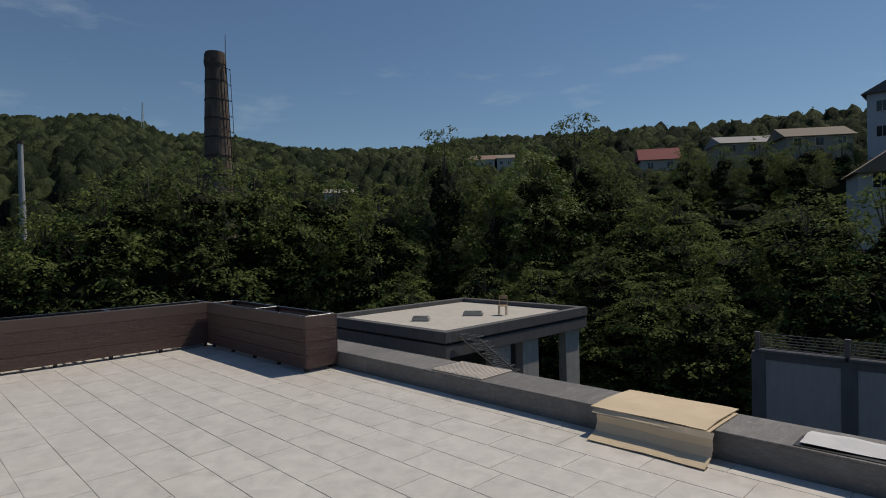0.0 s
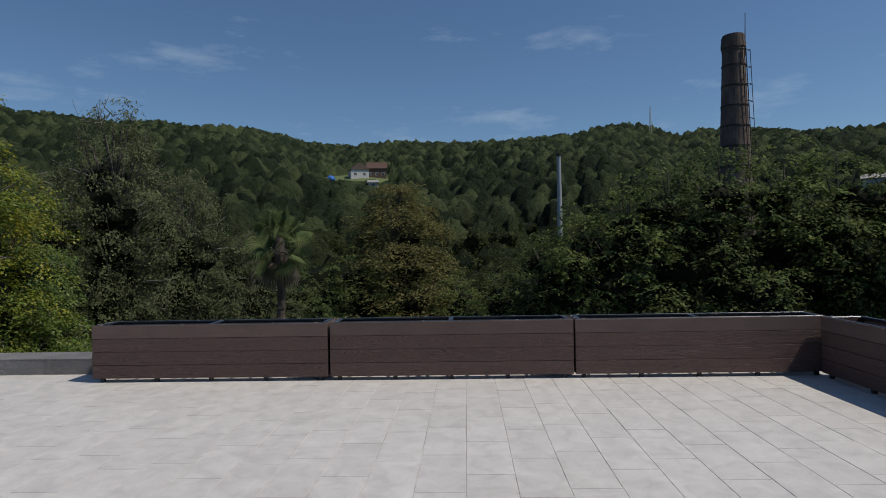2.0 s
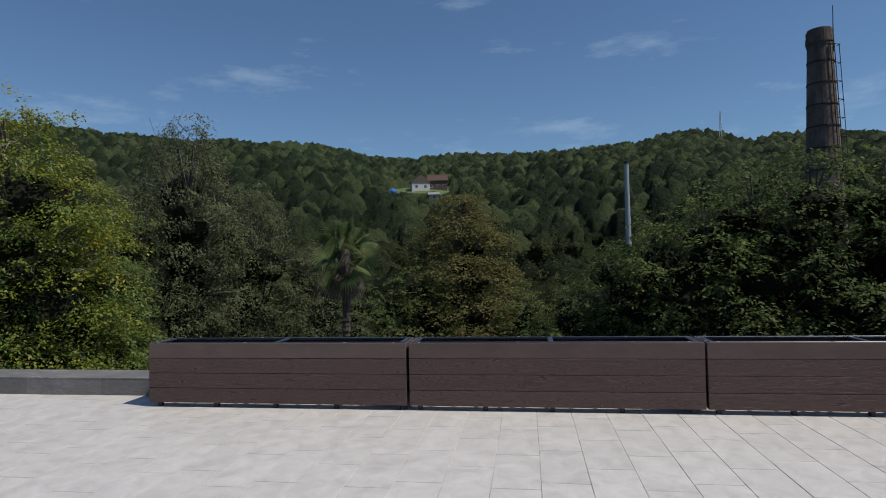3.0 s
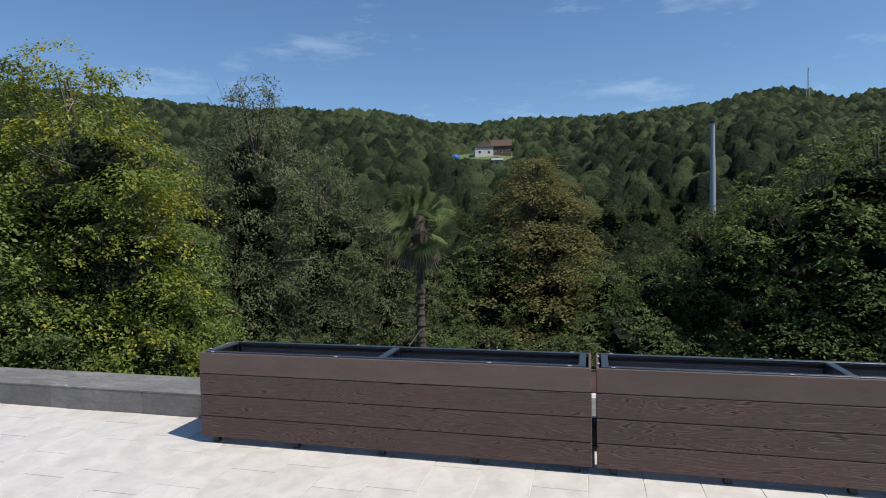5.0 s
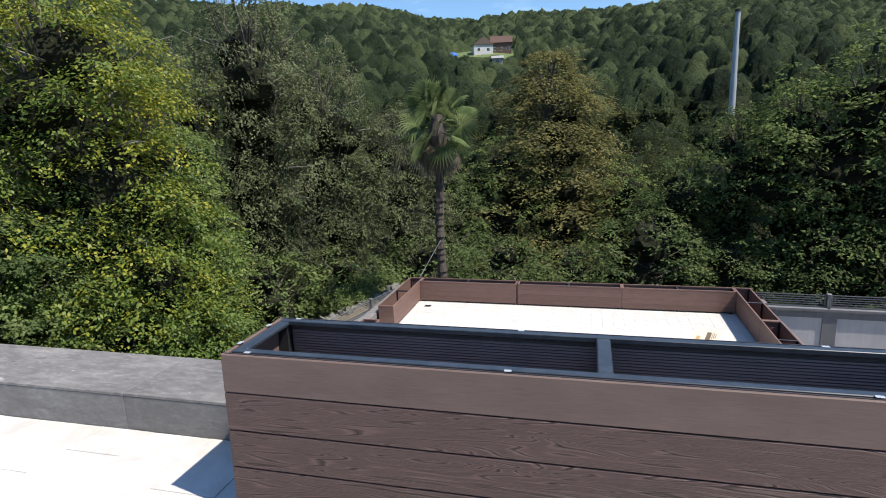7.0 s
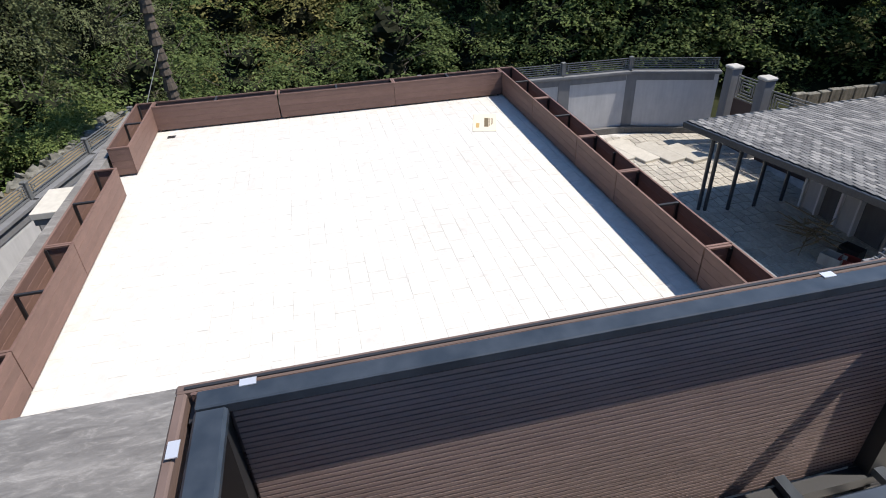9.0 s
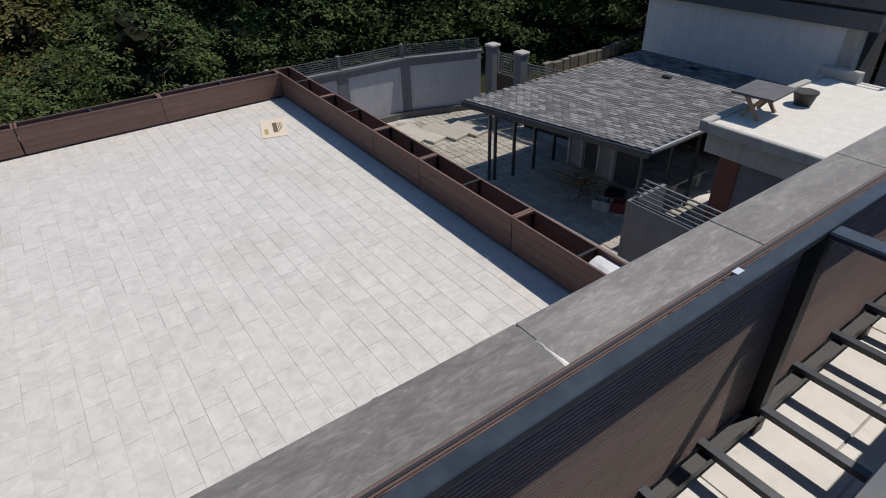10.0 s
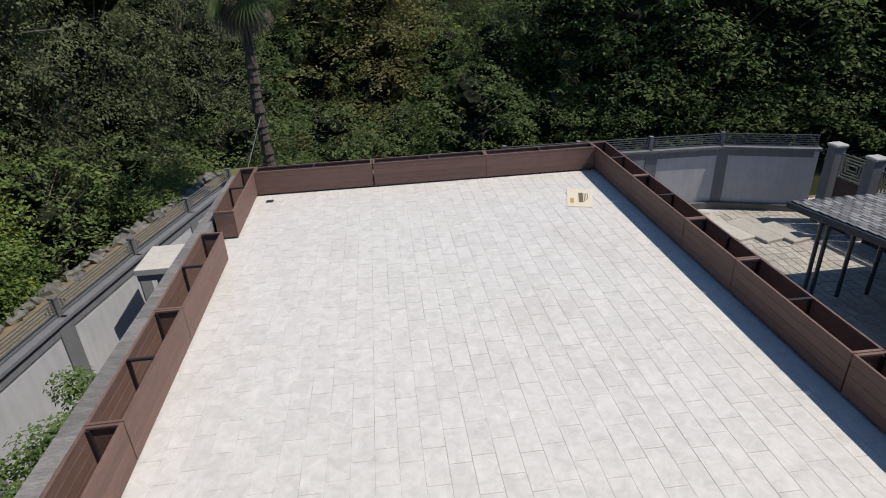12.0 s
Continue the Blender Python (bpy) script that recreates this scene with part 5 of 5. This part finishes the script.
for x, y, l, lab in ((-17.3, 19.6, 0.9, "grey concrete block stack on the flat roof"), (-18.0, 17.0, 0.75, "grey concrete block on the flat roof")):
    ob = thing("concrete_block", pose(x, y, DZ, 0, 0, 35), lab, "block")
    part("block", boxes((-l / 2, l / 2, -0.2, 0.2, 0, 0.16), bevel=0.01), CONCRETE, ob)
    part("cap", boxes((-l / 2 + 0.05, l / 2 - 0.05, -0.16, 0.16, 0.161, 0.24), bevel=0.01), CONCRETE, ob)

# ---- cardboard and sheets on the north parapet ----
CARD = plaster("buff_cardboard", (0.58, 0.46, 0.31), (0.68, 0.56, 0.4), 4.0)


def bent_sheet(points, x0, x1, thick, wave=0.0, seed=0):
    """A sheet that follows a profile in y and z, running along x; slightly warped."""
    rng = random.Random(seed)
    bm = bmesh.new()
    n = 10
    rows = []
    for y, z in points:
        r = []
        for k in range(n + 1):
            f = k / n
            w = wave * (math.sin(f * 5 + y * 9 + seed) + rng.uniform(-0.4, 0.4))
            r.append((x0 + (x1 - x0) * f, y + w, z + abs(w) * 0.6))
        rows.append(r)
    up = [[bm.verts.new((x, y, z + thick)) for x, y, z in r] for r in rows]
    dn = [[bm.verts.new((x, y + thick * 0.7, z)) for x, y, z in r] for r in rows]
    for i in range(len(rows) - 1):
        for k in range(n):
            bm.faces.new((up[i][k], up[i][k + 1], up[i + 1][k + 1], up[i + 1][k]))
            bm.faces.new((dn[i][k], dn[i + 1][k], dn[i + 1][k + 1], dn[i][k + 1]))
    for i in range(len(rows) - 1):
        for k, s in ((0, 1), (n, -1)):
            bm.faces.new((up[i][k], up[i + 1][k], dn[i + 1][k], dn[i][k]))
    for i in (0, len(rows) - 1):
        for k in range(n):
            bm.faces.new((up[i][k], dn[i][k], dn[i][k + 1], up[i][k + 1]))
    return bm


cb = thing("cardboard_sheet", pose(0, 0, 0), "buff corrugated cardboard folded over the grey parapet", "cardboard")
part("top_flap", bent_sheet([(4.38, WALL_H + 0.012), (4.2, WALL_H + 0.02), (4.0, WALL_H + 0.024), (3.79, WALL_H + 0.012)], -1.76, -0.95, 0.006, 0.004, 2), CARD, cb)
part("second_flap", bent_sheet([(4.3, WALL_H + 0.004), (4.0, WALL_H + 0.006), (3.80, WALL_H + 0.002), (3.765, WALL_H - 0.02)], -1.74, -0.93, 0.005, 0.003, 3), CARD, cb)
part("front_flap", bent_sheet([(3.79, WALL_H + 0.004), (3.76, WALL_H - 0.03), (3.765, 0.1), (3.735, 0.045), (3.63, 0.008)], -1.70, -0.90, 0.005, 0.006, 4), CARD, cb, "cardboard flap hanging to the floor")
PALE = stone_tile("pale_ribbed_sheet", (0.5, 0.45, 0.4), (0.42, 0.38, 0.33), (0.58, 0.53, 0.47))
sh = thing("ribbed_sheet", pose(0, 0, 0), "pale ribbed tile sheet lying on the parapet", "sheet")
part("sheet", boxes((-3.56, -2.92, 3.9, 4.34, WALL_H + 0.002, WALL_H + 0.012), bevel=0.002), PALE, sh)
for k in range(18):
    part("rib", boxes((-3.55 + k * 0.035, -3.532 + k * 0.035, 3.91, 4.33, WALL_H + 0.0125, WALL_H + 0.016)), PALE, sh)
ws = thing("foam_sheet", pose(0, 0, 0), "crumpled white foam sheet on the parapet", "sheet")
part("sheet", bent_sheet([(4.19, WALL_H + 0.01), (4.1, WALL_H + 0.025), (4.0, WALL_H + 0.014), (3.94, WALL_H + 0.008)], -0.47, 0.6, 0.004, 0.012, 7), ANNEX_WHITE, ws)
part("lower_sheet", boxes((-0.5, 0.55, 3.9, 4.12, WALL_H + 0.001, WALL_H + 0.005)), BLACK, ws)

# ---- cardboard on the lower terrace, drain, stair rail ----
INK = material("brown_print", (0.12, 0.09, 0.05), 0.8)
cs = thing("packing_card", pose(-19.88, -0.29, LOW_Z + 0.003, 0, 0, -17), "cream printed packing card lying on the tiles", "card")
part("sheet", boxes((-0.56, 0.56, -0.27, 0.27, 0, 0.012), bevel=0.002), material("cream_card", (0.62, 0.54, 0.42), 0.8), cs)
part("print_block", boxes((-0.3, 0.3, -0.01, 0.09, 0.0125, 0.014)), INK, cs)
for k in range(3):
    part("print_line", boxes((-0.28, 0.24 - 0.07 * k, 0.11 + 0.035 * k, 0.125 + 0.035 * k, 0.0125, 0.014)), INK, cs)
part("print_mark", boxes((0.05, 0.35, -0.2, -0.12, 0.0125, 0.014)), material("ochre_print", (0.4, 0.27, 0.1), 0.8), cs)
dr = thing("floor_drain", pose(-21.3, -7.42, LOW_Z, 0, 0, 0), "small dark square floor drain in the tiles", "drain")
part("frame", boxes((-0.09, 0.09, -0.09, 0.09, 0.0005, 0.004), bevel=0.001), RIM, dr)
part("grate", boxes((-0.07, 0.07, -0.07, 0.07, 0.0045, 0.006)), BLACK, dr)
rl = thing("stair_railing", pose(-10.93, -2.73, 0.03), "dark bronze steel stair railing with nested square bars", "railing")
BRONZE = material("dark_bronze_steel", (0.07, 0.062, 0.055), 0.45, 0.4)
part("handrail", boxes((-0.03, 0.32, -0.03, 0.03, -2.7, -2.66), bevel=0.004), BRONZE, rl)
bm = boxes((0, 2.4, -0.03, 0.03, -0.02, 0.02))
bm.transform(Matrix.Translation((0.3, 0, -2.68)) @ Matrix.Rotation(radians(32), 4, "Y"))
part("sloping_handrail", bm, BRONZE, rl)
for x, z in ((0.0, -2.701), (0.26, -2.701)):
    part("post", boxes((x - 0.02, x + 0.02, -0.02, 0.02, LOW_Z - 0.03, z)), BRONZE, rl)
for k in range(3):
    z = -2.86 - 0.22 * k
    for q in ((0.05, 0.21, z - 0.16, z - 0.135), (0.05, 0.21, z, z + 0.025), (0.05, 0.075, z - 0.134, z - 0.001), (0.185, 0.21, z - 0.134, z - 0.001)):
        part("square_bar", boxes((q[0], q[1], -0.012, 0.012, q[2], q[3])), BRONZE, rl)
part("low_plank", boxes((0.05, 0.2, -0.011, 0.011, LOW_Z + 0.07, LOW_Z + 0.09)), BRONZE, rl)


pl = thing("plastic_sheet", pose(-11.2, north(-11.2) + 0.1, LOW_Z, 0, 0, -ASKEW), "pale plastic sheet stuffed into the planter", "sheet")
part("sheet", bent_sheet([(0.3, 0.52), (0.2, 0.56), (0.1, 0.54), (-0.02, 0.5)], -0.35, 0.6, 0.004, 0.014, 9), ANNEX_WHITE, pl)


# ---- houses ----
def house(x, y, z, turn, w, d, h, roof_h, wall, roofc, label, windows=3, storeys=1, gable="x"):
    ob = thing("house", pose(x, y, z, 0, 0, turn), label, "house")
    wall_m = plaster("house_wall", tuple(c * 0.9 for c in wall), wall)
    roof_m = plaster("house_roof", tuple(c * 0.8 for c in roofc), roofc)
    part("wall", boxes((-w / 2, w / 2, -d / 2, d / 2, -4, h)), wall_m, ob)
    bm = bmesh.new()
    o = 0.45
    a = [(-w / 2 - o, -d / 2 - o, h), (w / 2 + o, -d / 2 - o, h), (w / 2 + o, d / 2 + o, h), (-w / 2 - o, d / 2 + o, h), (-w / 2 - o, 0, h + roof_h), (w / 2 + o, 0, h + roof_h)]
    if gable == "y":
        a = [(q[1] * (w / d), q[0] * (d / w), q[2]) for q in a]
    v = [bm.verts.new(q) for q in a]
    for f in ((0, 1, 5, 4), (2, 3, 4, 5), (0, 4, 3), (1, 2, 5), (0, 3, 2, 1)):
        bm.faces.new([v[i] for i in f])
    part("roof", bm, roof_m, ob)
    glass = GLASS
    for s in range(storeys):
        for k in range(windows):
            cx = -w / 2 + (k + 0.5) * w / windows
            zz = 0.9 + s * 2.8
            if zz + 1.3 > h + (roof_h * 0.4 if gable == "y" else 0):
                continue
            win = part("window", boxes((cx - 0.6, cx + 0.6, -d / 2 - 0.04, -d / 2 + 0.02, zz, zz + 1.3)), ANNEX_WHITE, ob)
            for q in ((cx - 0.52, cx - 0.03), (cx + 0.03, cx + 0.52)):
                part("pane", boxes((q[0], q[1], -d / 2 - 0.06, -d / 2 - 0.041, zz + 0.08, zz + 1.22)), glass, win)
    return ob


GLASS = material("dark_window_glass", (0.02, 0.025, 0.03), 0.08)
# on the hills, fronts towards the terrace
for az, r, el, turn, w, d, h, rh, wall, roofc, lab, n, s, g in (
    (67.5, 120, 5.6, 10, 7, 7, 2.6, 2.6, (0.5, 0.46, 0.4), (0.22, 0.05, 0.05), "house with a dull red roof among the trees", 2, 1, "x"),
    (75.6, 112, 6.4, 25, 13, 7, 2.4, 1.6, (0.4, 0.36, 0.3), (0.34, 0.33, 0.34), "long low house with a pale grey roof", 4, 1, "x"),
    (79.8, 106, 6.4, 25, 9, 7, 2.4, 1.8, (0.36, 0.33, 0.28), (0.22, 0.19, 0.15), "low house with a brown tiled roof", 3, 1, "x"),
    (88.4, 85, 6.3, 0, 11, 9, 5.8, 3.2, (0.55, 0.58, 0.62), (0.16, 0.15, 0.15), "tall white gabled house with dark balconies", 4, 2, "y"),
    (87.2, 62, 2.3, 15, 6, 6, 2.2, 2.4, (0.55, 0.53, 0.5), (0.25, 0.2, 0.15), "small white cottage with a weathered roof", 2, 1, "y"),
    (50.0, 210, 6.9, 0, 9, 7, 3.2, 2.0, (0.5, 0.48, 0.45), (0.3, 0.2, 0.16), "distant pale house on the slope", 3, 1, "x"),
    (52.3, 210, 7.0, 0, 6, 6, 3.2, 1.6, (0.55, 0.5, 0.45), (0.3, 0.25, 0.2), "distant pale house on the slope", 2, 1, "x"),
    (36.0, 150, 3.7, 0, 7, 6, 3.0, 1.2, (0.5, 0.47, 0.42), (0.35, 0.33, 0.3), "distant grey house half hidden by trees", 3, 1, "x"),
    (-10.4, 258, 0, 10, 8, 7, 3.6, 3.2, (0.6, 0.57, 0.54), (0.14, 0.10, 0.08), "distant white hillside house with dark roof", 2, 1, "y"),
    (-8.6, 262, 0, 0, 8.5, 7, 4.0, 3.2, (0.13, 0.08, 0.06), (0.1, 0.055, 0.042), "distant brown hillside house", 3, 1, "x"),
    (-9.0, 240, 0, 0, 4, 4, 2.6, 1.2, (0.35, 0.33, 0.3), (0.3, 0.3, 0.3), "small grey hillside shed", 1, 1, "x"),
):
    x, y = polar(az, r)
    house(x, y, 1.4 + r * math.tan(radians(el)) if el else height_at(x, y), -(az - 90) + turn, w, d, h, rh, wall, roofc, lab, n, s, g)
ob = thing("tarpaulin", pose(*polar(-13.1, 250), height_at(*polar(-13.1, 250)) + 2.2), "bright blue tarpaulin over a stack on the hill", "tarpaulin")
bm = bmesh.new()
bmesh.ops.create_icosphere(bm, subdivisions=2, radius=1.9)
for v in bm.verts:
    v.co.z = max(-1.5, v.co.z * 0.8 + 0.4 * noise.noise(v.co))
part("cover", bm, material("blue_tarpaulin", (0.03, 0.15, 0.5), 0.5), ob)


def meadow(az0, az1, r0, r1):
    """A clearing on the far slope."""
    n, m = 16, 12
    vs = []
    for j in range(m + 1):
        for k in range(n + 1):
            x, y = polar(az0 + (az1 - az0) * k / n, r0 + (r1 - r0) * j / m)
            vs.append((x, y, height_at(x, y) + 0.7))
    fs = [(j * (n + 1) + k, j * (n + 1) + k + 1, (j + 1) * (n + 1) + k + 1, (j + 1) * (n + 1) + k) for j in range(m) for k in range(n)]
    return raw_mesh("meadow", vs, fs, MEADOW)


MEADOW = plaster("meadow_grass", (0.075, 0.115, 0.03), (0.125, 0.16, 0.05), 0.1)
for a, b, c, d in CLEARINGS:
    tagged(new("meadow", meadow(a, b, c - 6, d)), "grassy clearing on the wooded hillside", kind="structure")

# cable from the palm to the terrace wall
ob = thing("cable", pose(0, 0, 0), "thin grey stay cable running up to the palm", "cable")
bm = bmesh.new()
tube(bm, (-22.2, -8.2, -3.4), (-26.6, -8.35, -2.6), 0.012, 0.012, 5)
part("wire", bm, STEEL, ob)


# ---- floor tiles ----
def tile_mesh(lx, ly, h=0.008):
    e = 0.002
    v = [(-lx / 2, -ly / 2, 0), (lx / 2, -ly / 2, 0), (lx / 2, ly / 2, 0), (-lx / 2, ly / 2, 0)]
    v += [(x * (1 - 2 * e / lx), y * (1 - 2 * e / ly), h) for x, y, z in v]
    return v, [(4, 5, 6, 7), (0, 1, 5, 4), (1, 2, 6, 5), (2, 3, 7, 6), (3, 0, 4, 7)]


def tiles(parent, x0, x1, y0, y1, z, lx, ly, near, seed):
    """Long tiles along x in columns with shifting end joints; those inside the stretch near are pieces of their own."""
    rng = random.Random(seed)
    full = raw_mesh("floor_tile", *tile_mesh(lx - 0.003, ly - 0.003), TILE)
    vs, fs = [], []
    y, k, count = y0, 0, 0
    while y < y1 - 0.02:
        w = min(ly, y1 - y)
        x = x0 - lx * ((k * 0.37 + rng.uniform(0, 0.3)) % 1.0)
        while x < x1 - 0.02:
            a, b = max(x, x0), min(x + lx, x1)
            if b - a > 0.03:
                cx, cy = (a + b) / 2, y + w / 2
                dz, tx, ty = rng.uniform(-0.0004, 0.0008), rng.uniform(-0.06, 0.06), rng.uniform(-0.14, 0.14)
                if b - a > lx - 0.001 and w > ly - 0.001 and near[0] < cx < near[1] and near[2] < cy < near[3] and count < 300:
                    piece("floor_tile", full, parent, cx, cy, z - 0.006 + dz, ty, tx, 0)
                    count += 1
                else:
                    q, f = tile_mesh(b - a - 0.003, w - 0.003)
                    n = len(vs)
                    vs += [(p[0] + cx, p[1] + cy, p[2] + z - 0.006 + dz + math.tan(radians(ty)) * p[1] - math.tan(radians(tx)) * p[0]) for p in q]
                    fs += [tuple(i + n for i in g) for g in f]
            x += lx
        y += ly
        k += 1
    rest = new("floor_tiles", raw_mesh("floor_tiles", vs, fs, TILE))
    rest.parent = parent
    rest["kind"] = "stuff"


flagstones()


def shingles():
    rng = random.Random(9)
    lx, ly = 0.26, 0.15
    v, f = tile_mesh(lx - 0.006, ly + 0.01, 0.006)
    me = raw_mesh("shingle", v, f, SHINGLE)
    vs, fs, count, k = [], [], 0, 0
    y = PAV_Y0
    while y < PAV_Y1 - ly:
        x = PAV_X0 + lx / 2 + (lx / 2 if k % 2 else 0)
        while x < PAV_X1 - lx / 2:
            yy = y + (x - PAV_X0) * 0.21
            if yy > PAV_Y1 - ly:
                break
            z = PAV_Z + (y - PAV_Y0) * SLOPE - 0.006 + rng.uniform(0, 0.006)
            if y < PAV_Y0 + 2.2 and count < 300:
                piece("shingle", me, roof, x, yy + ly / 2, z, rng.uniform(-1, 2) - 3)
                count += 1
            else:
                n = len(vs)
                t = math.tan(radians(rng.uniform(1, 5)))
                vs += [(p[0] + x, p[1] + yy + ly / 2 + p[0] * 0.21, p[2] + z - t * p[1]) for p in v]
                fs += [tuple(i + n for i in g) for g in f]
            x += lx
        y += ly
        k += 1
    rest = new("shingles", raw_mesh("shingles", vs, fs, SHINGLE))
    rest.parent = roof
    rest["kind"] = "stuff"


shingles()


def kerb_blocks():
    """Pale rough kerb stones along the lane behind the gate."""
    rng = random.Random(12)
    y = 16.2
    while y < 25.5:
        l = rng.uniform(0.45, 0.75)
        x = -28.2 - max(0, y - 20.5) * 0.22
        ob = thing("kerb_stone", pose(x, y + l / 2, GROUND - 0.36, 0, 0, 90 + (12 if y > 20.5 else 0)), "pale rough kerb stone along the lane", "kerb stone", "kerb stones along the lane")
        part("block", boxes((-l / 2, l / 2, -0.14, 0.14, 0, 0.6 + rng.uniform(-0.06, 0.06)), bevel=0.03), BOULDER, ob)
        y += l + 0.04


kerb_blocks()
structure("lane", boxes((-28.05, -22.2, 11.0, 27, GROUND - 0.9, GROUND - 0.33)), DRYGRASS, "leaf-littered lane behind the gate")
tiles(floor_up, TOP_X0, 8.6, -15.5, TOP_Y1, 0.0, 0.6, 0.3, (-8.1, -1.5, -4.8, 3.8), 1)
tiles(floor_low, -22.19, -8.6, -8.18, 1.16, LOW_Z, 0.53, 0.265, (-14.6, -9.0, -7.0, 0.4), 2)
